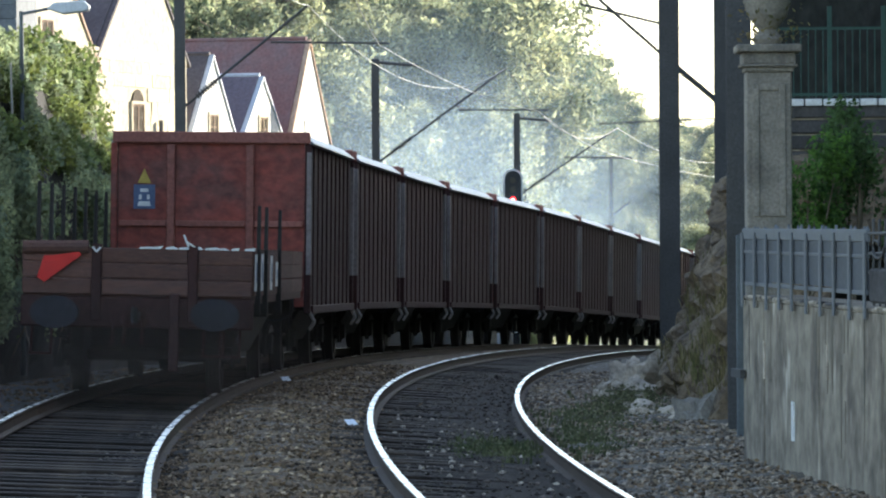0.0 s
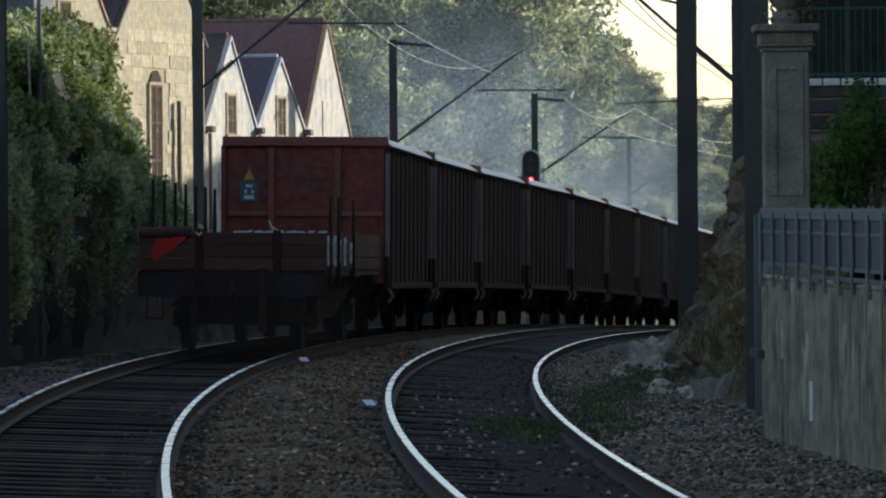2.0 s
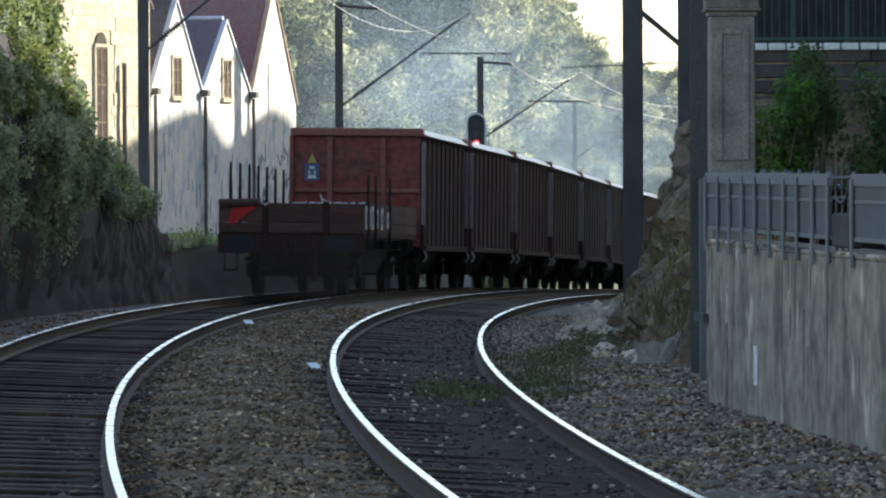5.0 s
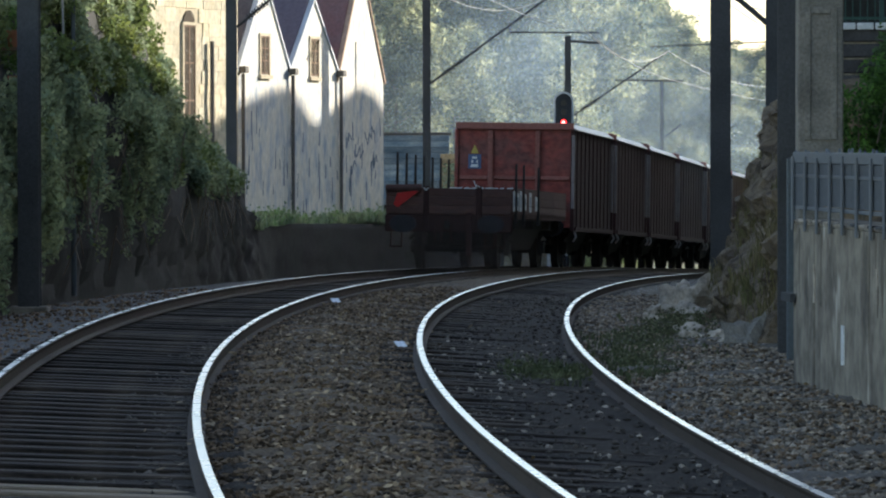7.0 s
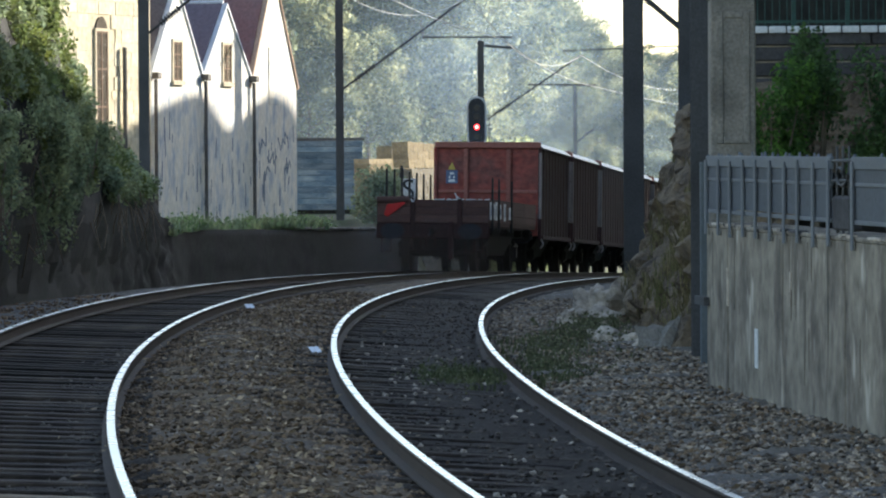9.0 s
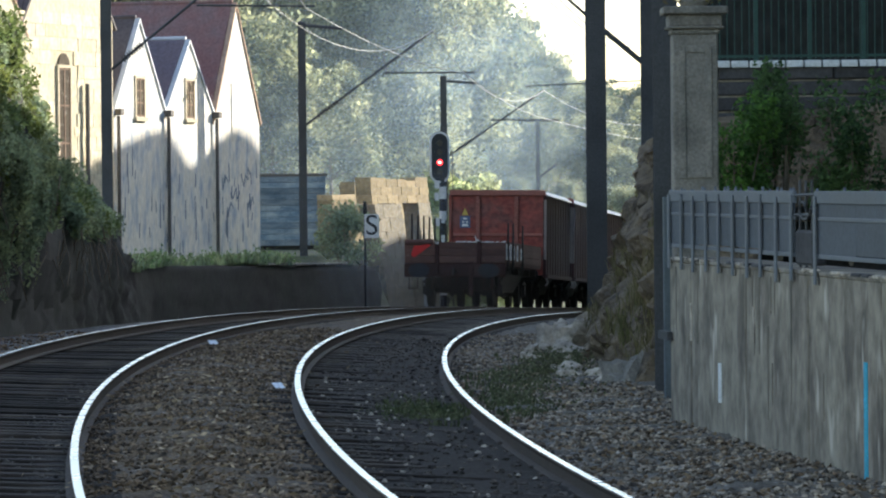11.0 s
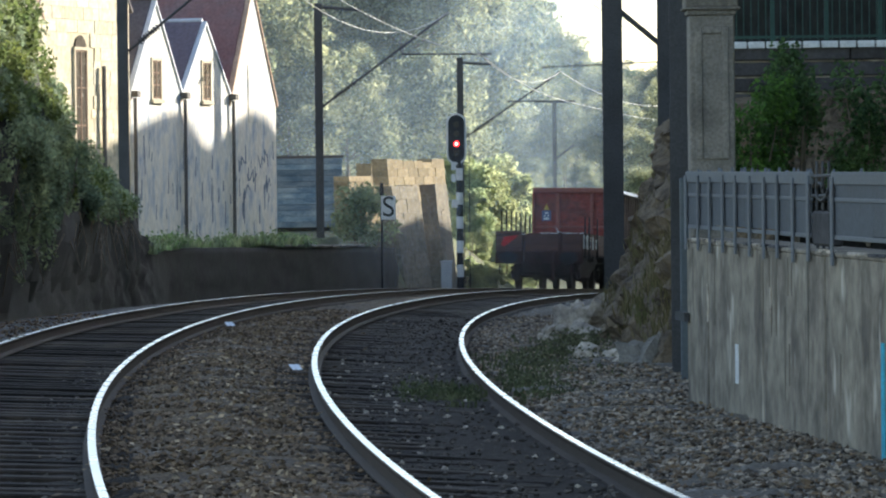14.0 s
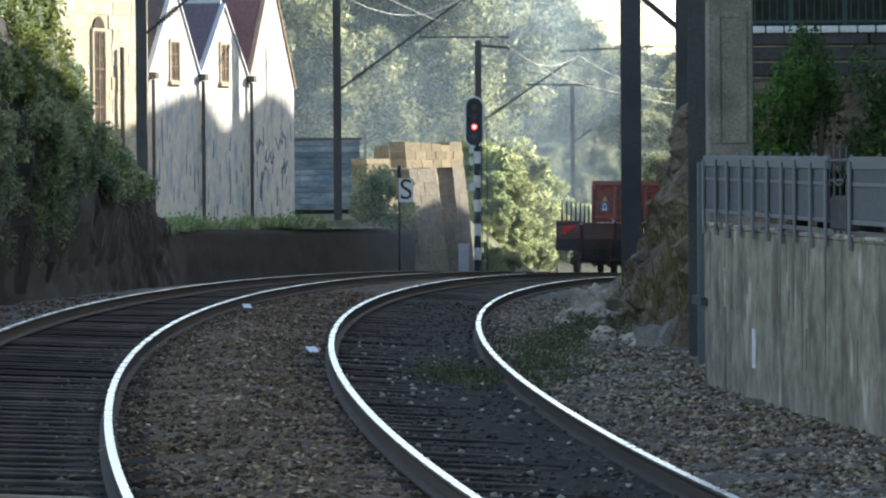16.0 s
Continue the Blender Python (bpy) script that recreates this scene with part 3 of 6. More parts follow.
def box_wagon():
    """A two-axle high-sided open wagon; its origin lies on the rails under its middle."""
    w = thing("open_wagon", "high-sided open freight wagon in worn red-brown paint", "freight wagon", "wagons of the train")
    h, z0, z1 = BODY / 2, 0.98, 3.4
    bm = bmesh.new()
    box(bm, -SHELL + 0.03, SHELL - 0.03, -h + 0.03, h - 0.03, z0, z0 + 0.12)
    part("floor", bm, UNDER, w)
    for sy in (-1, 1):
        bm = bmesh.new()
        box(bm, -SHELL + 0.06, SHELL - 0.06, sy * h - 0.02 - 0.03 * sy, sy * h + 0.02 - 0.03 * sy, z0, z1)
        wall = part("end_wall", bm, RED_PAINT, w, "red-painted steel end wall with dents")
        for x in (-0.6, 0.58):
            bm = bmesh.new()
            box(bm, x - 0.06, x + 0.06, min(sy * h, sy * (h + 0.09)), max(sy * h, sy * (h + 0.09)), z0 - 0.05, z1 - 0.02)
            part("end_post", bm, RED_POST, wall, bevel=0.012)
        for x0, x1 in ((-SHELL + 0.08, -0.67), (-0.53, 0.51), (0.65, SHELL - 0.08)):
            bm = bmesh.new()
            box(bm, x0, x1, min(sy * h, sy * (h + 0.06)), max(sy * h, sy * (h + 0.06)), 2.16, 2.25)
            part("end_rail", bm, RED_POST, wall, bevel=0.01)
        bm = bmesh.new()
        box(bm, -SHELL - 0.02, SHELL + 0.02, min(sy * (h - 0.05), sy * (h + 0.11)), max(sy * (h - 0.05), sy * (h + 0.11)), z1, z1 + 0.17)
        part("top_beam", bm, RED_POST, w, bevel=0.015)
        for sx in (-1, 1):
            bm = bmesh.new()
            box(bm, sx * SHELL - 0.05, sx * SHELL + 0.045, sy * h - 0.06, sy * h + 0.06, z0 - 0.1, z1)
            # Right-hand post takes the shaded brown, left-hand post the red.
            part("corner_post", bm, SHADE_BROWN if sx > 0 else RED_PAINT, w, bevel=0.012)
            # Light on the wagon end shows as a pale strip painted on this corner.
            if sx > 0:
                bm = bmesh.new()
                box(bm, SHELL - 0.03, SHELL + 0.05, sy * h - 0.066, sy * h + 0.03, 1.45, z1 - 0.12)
                part("worn_edge", bm, PALE_EDGE, w, "pale strip for the lit wagon end", bevel=0.012)
            bm = bmesh.new()
            tube(bm, (sx * (SHELL - 0.02), sy * (h - 0.1), z0 + 0.0), (sx * (SHELL + 0.1), sy * (h - 0.1), z0 - 0.22), 0.03, n=6)
            tube(bm, (sx * (SHELL + 0.1), sy * (h - 0.1), z0 - 0.22), (sx * (SHELL + 0.02), sy * (h - 0.1), z0 - 0.34), 0.03, n=6)
            part("tie_hook", bm, PALE_EDGE, w)
    for sx in (-1, 1):
        bm = bmesh.new()
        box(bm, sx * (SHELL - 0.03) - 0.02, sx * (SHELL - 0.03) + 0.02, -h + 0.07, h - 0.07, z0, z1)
        wall = part("side_wall", bm, SHADE_BROWN, w, "ribbed steel side wall, its shade in dark brown")
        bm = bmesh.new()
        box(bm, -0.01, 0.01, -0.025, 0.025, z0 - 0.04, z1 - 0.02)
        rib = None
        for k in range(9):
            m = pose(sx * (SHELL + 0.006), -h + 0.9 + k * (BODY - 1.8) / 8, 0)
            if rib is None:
                rib = part("rib", bm, SHADE_BROWN, wall, bevel=0.006)
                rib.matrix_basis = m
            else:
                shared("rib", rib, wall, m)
        bm = bmesh.new()
        prism(bm, ((sx * (SHELL - 0.16), z1), (sx * (SHELL + 0.07), z1), (sx * (SHELL + 0.06), z1 + 0.03), (sx * (SHELL - 0.13), z1 + 0.17), (sx * (SHELL - 0.16), z1 + 0.17)), -h + 0.12, h - 0.12)
        part("side_top_rail", bm, LIT_TOP, w, "top edge, pale for the light along it", bevel=0.008)
        bm = bmesh.new()
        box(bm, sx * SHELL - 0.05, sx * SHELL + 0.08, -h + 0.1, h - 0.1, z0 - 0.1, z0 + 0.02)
        part("side_sill", bm, SHADE_BROWN, w, bevel=0.01)
    # Dark blocks added to stand for the black shade under the floor.
    for y0, y1 in ((-1.9, -0.5), (0.4, 1.8)):
        bm = bmesh.new()
        box(bm, -0.75, 0.75, y0, y1, 0.34, 0.95)
        part("hopper_chute", bm, UNDER, w, bevel=0.05)
    underframe(w, h, 2.7)
    for sy in (-1, 1):
        buffers(w, sy * h, sy)
    for y in (-2.7, 2.7):
        wheelset(w, y)
    return w


def wagon_badge(w):
    """The faded panel on the end of the last high-sided wagon."""
    y = -BODY / 2 - 0.018
    for name, m, pts in (("badge_panel", BLUE_PAINT, ((-1.16, 2.42), (-0.84, 2.42), (-0.84, 2.78), (-1.16, 2.78))),
                         ("badge_peak", YELLOW_PAINT, ((-1.1, 2.8), (-0.9, 2.8), (-1.0, 3.02))),
                         ("badge_bar", WHITE_PAINT, ((-1.1, 2.46), (-0.9, 2.46), (-0.92, 2.53), (-1.08, 2.53))),
                         ("badge_bar", WHITE_PAINT, ((-1.08, 2.56), (-1.04, 2.56), (-1.04, 2.63), (-1.08, 2.63))),
                         ("badge_bar", WHITE_PAINT, ((-0.96, 2.56), (-0.92, 2.56), (-0.92, 2.63), (-0.96, 2.63))),
                         ("badge_bar", WHITE_PAINT, ((-1.06, 2.67), (-0.94, 2.67), (-0.94, 2.72), (-1.06, 2.72)))):
        bm = bmesh.new()
        prism(bm, pts, y - (0.004 if m == WHITE_PAINT else 0), y + 0.01)
        part(name, bm, m, w, "faded painted badge" if name == "badge_panel" else "")


FLAT = 11.2


def flat_wagon():
    """The last vehicle: a low two-axle flat wagon with plank ends, stakes and a tail flag."""
    w = thing("flat_wagon", "low brown flat wagon with plank ends and red flag", "freight wagon", "wagons of the train")
    h = FLAT / 2
    bm = bmesh.new()
    box(bm, -1.4, 1.4, -h + 0.05, h - 0.05, 1.14, 1.24)
    part("deck", bm, PLANK, w)
    bm = bmesh.new()
    box(bm, -1.42, 1.42, -h - 0.02, -h + 0.1, 0.82, 1.2)
    part("buffer_beam", bm, SHADE_BROWN, w, bevel=0.02)
    for sy in (-1, 1):
        for k, z in enumerate((1.22, 1.42, 1.61)):
            for x0, x1 in ((-1.4, -0.56), (-0.44, 0.62), (0.74, 1.4)):
                bm = bmesh.new()
                box(bm, x0, x1, sy * h - 0.035, sy * h + 0.035, z, z + 0.185)
                part("end_board", bm, PLANK, w, bevel=0.012).rotation_euler = (0, 0.004 * math.sin(9 * x0 + z * 5), 0)
        for x in (-0.5, 0.68):
            bm = bmesh.new()
            box(bm, x - 0.06, x + 0.06, sy * h - 0.06, sy * h + 0.06, 0.9, 1.84)
            part("end_stanchion", bm, SHADE_BROWN, w, bevel=0.012)
    for sx in (-1, 1):
        for k in range(1, 8) if sx < 0 else (0, 1, 3):
            y = -h + 0.5 + k * (FLAT - 1.0) / 7
            top = 2.62 if sx < 0 else 2.35
            bm = bmesh.new()
            prism(bm, ((sx * 1.44 - 0.035, 1.0), (sx * 1.44 + 0.035, 1.0), (sx * 1.44 + 0.02, top), (sx * 1.44 - 0.02, top)), y - 0.045, y + 0.045)
            part("stake", bm, UNDER, w)
        for k in range(4):
            bm = bmesh.new()
            y0 = -h + 0.12 + k * (FLAT - 0.24) / 4
            for z in (1.24, 1.44, 1.63):
                box(bm, sx * 1.4 - 0.025, sx * 1.4 + 0.025, y0 + 0.01, y0 + (FLAT - 0.24) / 4 - 0.01, z, z + 0.185)
            side = part("side_board", bm, PLANK, w)
    # plain bars of pale paint on the side boards and along the top edge
    for k, (y, z0, z1) in enumerate(((-5.3, 1.3, 1.75), (-4.7, 1.32, 1.72), (-4.1, 1.3, 1.76), (-3.2, 1.34, 1.7), (-2.2, 1.3, 1.74), (-1.0, 1.34, 1.66))):
        bm = bmesh.new()
        box(bm, 1.422, 1.432, y - 0.2, y + 0.2, z0, z1)
        part("painted_bar", bm, WHITE_PAINT, w, "chipped white painted bar")
        bm = bmesh.new()
        box(bm, 1.43, 1.437, y - 0.05, y + 0.06, z0 + 0.1, z1 - 0.1)
        part("painted_bar", bm, BLUE_PAINT, w, "faded blue painted bar")
    rng = random.Random(2)
    for k in range(9):
        x = 0.02 + k * 0.16
        bm = bmesh.new()
        prism(bm, ((x, 1.79), (x + rng.uniform(0.08, 0.2), 1.79), (x + rng.uniform(0.06, 0.14), 1.815 + rng.uniform(0, 0.02)), (x + 0.01, 1.812)), -h - 0.05, -h + 0.05)
        part("torn_strap", bm, WHITE_PAINT, w)
    for a, b in (((0.62, -h - 0.05, 1.82), (0.56, -h - 0.05, 1.97)), ((0.7, -h - 0.05, 1.82), (0.6, -h - 0.05, 1.88)), ((-0.55, -h - 0.06, 1.8), (-0.5, -h - 0.06, 1.74)), ((-0.45, -h - 0.06, 1.8), (-0.5, -h - 0.06, 1.74))):
        bm = bmesh.new()
        tube(bm, a, b, 0.013, n=6)
        part("strap_end", bm, WHITE_PAINT, w)
    bm = bmesh.new()
    prism(bm, ((-1.22, 1.42), (-1.13, 1.36), (-0.68, 1.7), (-0.72, 1.74), (-1.0, 1.69), (-1.14, 1.68)), -h - 0.09, -h - 0.07)
    part("tail_flag", bm, RED_FLAG, w, "red triangular tail flag")
    bm = bmesh.new()
    tube(bm, (-1.4, -h - 0.04, 1.78), (-0.6, -h - 0.04, 1.8), 0.085, n=10)
    part("rolled_edge", bm, PLANK, w)
    bm = bmesh.new()
    box(bm, -0.05, 0.05, -h - 0.3, -h, 0.92, 1.02)
    tube(bm, (0, -h - 0.3, 0.88), (0, -h - 0.3, 1.08), 0.04, n=8)
    part("draw_hook", bm, UNDER, w)
    bm = bmesh.new()
    box(bm, 0.4, 0.52, -h - 0.08, -h + 0.02, 0.3, 1.25)
    part("hanging_bar", bm, SHADE_BROWN, w, bevel=0.012)
    for x in (-0.16, 0.06, -0.3):
        bm = bmesh.new()
        pts = [(x, -h - 0.1, 0.95), (x + 0.03, -h - 0.18, 0.8), (x + 0.02, -h - 0.16, 0.62)]
        for a, b in zip(pts, pts[1:]):
            tube(bm, a, b, 0.022, n=8)
        part("brake_hose", bm, SHADE_BROWN, w)
    for x in (-1.15, 1.15, 0.95):
        bm = bmesh.new()
        tube(bm, (x - 0.12, -h - 0.05, 0.82), (x - 0.12, -h - 0.12, 0.5), 0.016, n=6)
        tube(bm, (x + 0.12, -h - 0.05, 0.82), (x + 0.12, -h - 0.12, 0.5), 0.016, n=6)
        box(bm, x - 0.14, x + 0.14, -h - 0.2, -h - 0.04, 0.48, 0.51)
        part("shunter_step", bm, SHADE_BROWN, w)
    underframe(w, h, 3.4)
    for sy in (-1, 1):
        buffers(w, sy * h, sy, 0.2)
    return w, [wheelset(w, y) for y in (-3.9, 3.9)]


TAIL, TAIL_WHEELS = flat_wagon()
WAGONS = [box_wagon()]
WAGONS += [copy_thing(WAGONS[0], pose(0, 0, 0)) for k in range(11)]
wagon_badge(WAGONS[0])
tagged(WAGONS[0], "high-sided open wagon with dented red end wall and faded badge")


def tail_end(t):
    """How far along the line the rear wall of the last high-sided wagon is."""
    return 67.2 + 6.3 * t + 0.012 * t * t


def on_rails(s, base=5.4):
    off, lift, _ = TRACKS["left"]
    a, b = along(s - base / 2, off), along(s + base / 2, off)
    d = Vector((b[0] - a[0], b[1] - a[1], b[3] - a[3]))
    m = d.to_track_quat("Y", "Z").to_matrix().to_4x4()
    return Matrix.Translation(((a[0] + b[0]) / 2, (a[1] + b[1]) / 2, (a[3] + b[3]) / 2 + lift)) @ m @ pose(0, 0, 0, 0, math.degrees(cant_at("left", s)), 0)


def motions():
    times = [0.5 * k for k in range(33)]
    for k, w in enumerate(WAGONS):
        walk(w, [(t, on_rails(tail_end(t) + BODY / 2 + PITCH * k)) for t in times])
    walk(TAIL, [(t, on_rails(tail_end(t) - 0.8 - FLAT / 2, 7.8)) for t in times])
    for k, cloud in enumerate(TAIL_VEILS):
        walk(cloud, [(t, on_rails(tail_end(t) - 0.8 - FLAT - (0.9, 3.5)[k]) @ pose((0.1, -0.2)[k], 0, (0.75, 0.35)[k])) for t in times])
    for k, plume in enumerate(PLUMES):
        walk(plume, [(t, pose((-2.5, 3.0)[k] + (0.55, 1.1)[k] * t, (190, 207)[k] + (0.7, 0.4)[k] * t, (5.0, 1.5)[k] + (0.25, 0.1)[k] * t)) for t in times])
    for wheel in TAIL_WHEELS:
        walk(wheel, [(0.1 * k, Matrix.Translation(wheel.matrix_basis.translation) @ pose(0, 0, 0, -math.degrees((tail_end(0.1 * k) - tail_end(0)) / 0.46))) for k in range(161)])


# ---- masts and wires ----
def h_mast(x, y, z0, z1, w, label, turn=0.0):
    """A rolled-steel mast on a concrete foot."""
    m = thing("catenary_mast", label, "railway mast", "masts", m=pose(x, y, z0, 0, 0, turn))
    bm = bmesh.new()
    h = z1 - z0
    a, b = w / 2, 0.03
    ring = ((-a, -a), (a, -a), (a, -a + b), (b, -a + b), (b, a - b), (a, a - b), (a, a), (-a, a), (-a, a - b), (-b, a - b), (-b, -a + b), (-a, -a + b))
    low, high = ([bm.verts.new((p, q, z)) for p, q in ring] for z in (0, h))
    bm.faces.new(low[::-1])
    bm.faces.new(high)
    for k in range(12):
        bm.faces.new((low[k], low[(k + 1) % 12], high[(k + 1) % 12], high[k]))
    part("shaft", bm, MAST, m)
    bm = bmesh.new()
    box(bm, -w * 0.9, w * 0.9, -w * 0.9, w * 0.9, -0.5, 0.06)
    part("footing", bm, CONCRETE, m, bevel=0.02)
    return m


def bar(parent, name, a, b, r, material, n=8):
    """A bar between two places given in the world, under a thing that stands upright."""
    bm = bmesh.new()
    o = parent.matrix_basis.inverted()
    tube(bm, o @ Vector(a), o @ Vector(b), r, n=n)
    return part(name, bm, material, parent)


def cantilever(m, foot, tip, reg0, reg1, top=None):
    """The slanting bracket that carries the contact wire, with its insulator."""
    foot, tip = Vector(foot), Vector(tip)
    bar(m, "bracket_arm", foot, tip, 0.035, MAST)
    bm = bmesh.new()
    o = m.matrix_basis.inverted()
    for k in range(8):
        p = foot.lerp(tip, 0.1 + 0.02 * k)
        tube(bm, o @ p, o @ (p + (tip - foot).normalized() * 0.05), 0.085, n=10)
    part("insulator", bm, INSUL, m)
    bar(m, "registration_arm", reg0, reg1, 0.028, MAST)
    if top:
        bar(m, "stay", top, tip, 0.012, WIRE, 6)


def wire(name, pts, r=0.012, label="thin grey overhead wire above the railway line"):
    """A hanging wire through the given places, with a sag between them."""
    for a, b, sag in pts:
        a, b = Vector(a), Vector(b)
        cu = bpy.data.curves.new(name, "CURVE")
        cu.dimensions, cu.bevel_depth, cu.bevel_resolution = "3D", r, 1
        sp = cu.splines.new("POLY")
        sp.points.add(16)
        for k in range(17):
            f = k / 16
            sp.points[k].co = (*(a.lerp(b, f) - Vector((0, 0, 4 * sag * f * (1 - f)))), 1)
        cu.materials.append(WIRE)
        tagged(new(name, cu), label, "overhead wire", "wires")


MASTS = {}
MASTS["near"] = h_mast(2.79, 49.0, -0.24, 9.3, 0.26, "thick dark steel catenary mast by the concrete wall")
MASTS["second"] = h_mast(3.14, 75.5, -0.55, 9.0, 0.33, "thick dark steel catenary mast beside the rock")
MASTS["third"] = h_mast(5.3, 100.0, -0.9, 8.8, 0.28, "dark steel catenary mast rising behind the rock")
MASTS["left_near"] = h_mast(-7.02, 63.0, -0.2, 9.3, 0.3, "dark steel catenary mast before the ivy bank")
MASTS["left_two"] = h_mast(-7.72, 116.0, -1.3, 8.7, 0.27, "dark steel catenary mast before the stone house")
MASTS["left_three"] = h_mast(-3.5, 150.0, -2.3, 7.5, 0.26, "slim dark steel catenary mast beside the blue shed")
MASTS["left_four"] = h_mast(1.46, 185.0, -3.5, 6.5, 0.26, "slim steel catenary mast behind the signal")
MASTS["far"] = h_mast(6.97, 243.0, -4.4, 5.48, 0.22, "distant steel catenary mast before the trees")
cantilever(MASTS["left_two"], (-7.61, 116, 5.1), (-4.42, 116, 7.68), (-5.39, 116, 6.74), (-2.35, 116, 6.69))
cantilever(MASTS["left_three"], (-3.4, 150, 4.09), (0.84, 150, 7.18), (-0.76, 150, 5.8), (2.24, 150, 5.78))
cantilever(MASTS["left_four"], (1.6, 185, 3.2), (5.57, 185, 5.88), (3.39, 185, 4.69), (6.17, 185, 4.67))
bar(MASTS["left_three"], "top_arm", (-3.5, 150, 7.4), (-2.1, 150, 7.28), 0.05, MAST)
bar(MASTS["left_four"], "top_arm", (1.46, 185, 6.3), (2.8, 185, 6.2), 0.05, MAST)
bar(MASTS["far"], "top_arm", (5.94, 243, 5.43), (8.1, 243, 5.41), 0.045, MAST)
bar(MASTS["far"], "bracket_arm", (7.02, 243, 2.37), (8.0, 243, 3.1), 0.05, MAST)
bar(MASTS["third"], "bracket_arm", (5.2, 100, 4.75), (4.2, 100, 5.6), 0.06, MAST)
bar(MASTS["third"], "bracket_arm", (4.2, 100, 5.6), (2.4, 100, 7.2), 0.035, MAST)
bar(MASTS["third"], "registration_arm", (2.2, 100, 6.9), (4.4, 100, 6.35), 0.03, MAST)
bar(MASTS["third"], "registration_arm", (2.6, 100, 4.25), (5.2, 100, 4.35), 0.014, MAST)
for wall_post in ((2.72, 47.5, -0.28),):
    bm = bmesh.new()
    box(bm, -0.05, 0.05, -0.05, 0.05, 0, 2.24)
    post = part("guard_post", bm, GALV, None, bevel=0.01)
    post.matrix_basis = pose(*wall_post)
    tagged(post, "galvanised steel post strapped to the wall end", "post")


# ---- right-hand side: concrete wall, fence, pillar, terrace ----
W0, W1 = Vector((2.47, 42.9, -0.3)), Vector((4.05, 28.0, -0.3))
WALL_DIR = (W1 - W0).normalized()
WALL_M = Matrix.Translation(W0) @ Matrix.Rotation(math.atan2(WALL_DIR.y, WALL_DIR.x), 4, "Z")
WALL_LEN = (W1 - W0).length


def right_wall():
    """A cast concrete wall in bays, with a coping; along its own x from the far end to the near."""
    w = thing("wall_right", "streaked grey concrete retaining wall beside the track", "wall", kind="structure", m=WALL_M)
    for x0, x1 in ((0, 1.2), (1.2, 4.0), (4.0, 6.8), (6.8, 9.6), (9.6, 12.4), (12.4, WALL_LEN)):
        bm = bmesh.new()
        box(bm, x0 + 0.025, x1 - 0.025, 0.0, 0.3, -0.3, 1.66)
        part("wall_bay", bm, CONCRETE, w, bevel=0.008)
    bm = bmesh.new()
    box(bm, 0.0, WALL_LEN, 0.03, 0.27, -0.3, 1.6)
    part("joint_filling", bm, DARK_STONE, w)
    bm = bmesh.new()
    box(bm, -0.01, WALL_LEN, -0.008, 0.55, 1.66, 1.7)
    part("coping", bm, CONCRETE, w, bevel=0.01)
    # Small pale and dark bits break up the coping's edge.
    edge_rng = random.Random(45)
    for k in range(26):
        x0 = edge_rng.uniform(0.2, 11)
        bm = bmesh.new()
        box(bm, x0, x0 + edge_rng.uniform(0.08, 0.32), -0.016, 0.05, 1.685, 1.712)
        part("broken_edge", bm, PALE_ROCK if k % 3 else DARK_STONE, w, "small bit along the coping edge", bevel=0.006)
    for x0, z0, z1 in ((2.68, 0.45, 0.8), (1.2, 0.95, 1.3), (4.4, 1.05, 1.35)):
        bm = bmesh.new()
        box(bm, x0, x0 + (0.13 if x0 == 2.68 else 0.05), -0.012, 0.004, z0, z1)
        part("lime_streak", bm, WHITE_PAINT if x0 == 2.68 else PALE_ROCK, w, "white lime streak")
    rng = random.Random(61)
    for k in range(20):
        x0, top, long = rng.uniform(0.3, 12.0), rng.choice((1.62, 1.62, 1.2, 0.9)), rng.uniform(0.25, 0.8)
        ww = rng.uniform(0.015, 0.045)
        bm = bmesh.new()
        prism(bm, ((x0 - ww, top), (x0 - ww * 0.5, top - long * 0.6), (x0, top - long), (x0 + ww * 0.6, top - long * 0.5), (x0 + ww, top)), -0.004, 0.004)
        part("water_stain", bm, STAIN, w, "dark run of damp")
    bm = bmesh.new()
    box(bm, 8.98, 9.1, -0.008, 0.004, 0.1, 1.05)
    part("paint_run", bm, CYAN, w, "run of cyan spray paint")
    bm = bmesh.new()
    box(bm, -0.35, 0.2, -0.06, -0.01, 0.92, 1.0)
    part("strap", bm, MAST, w, "steel strap to the post")
    return w


right_wall()


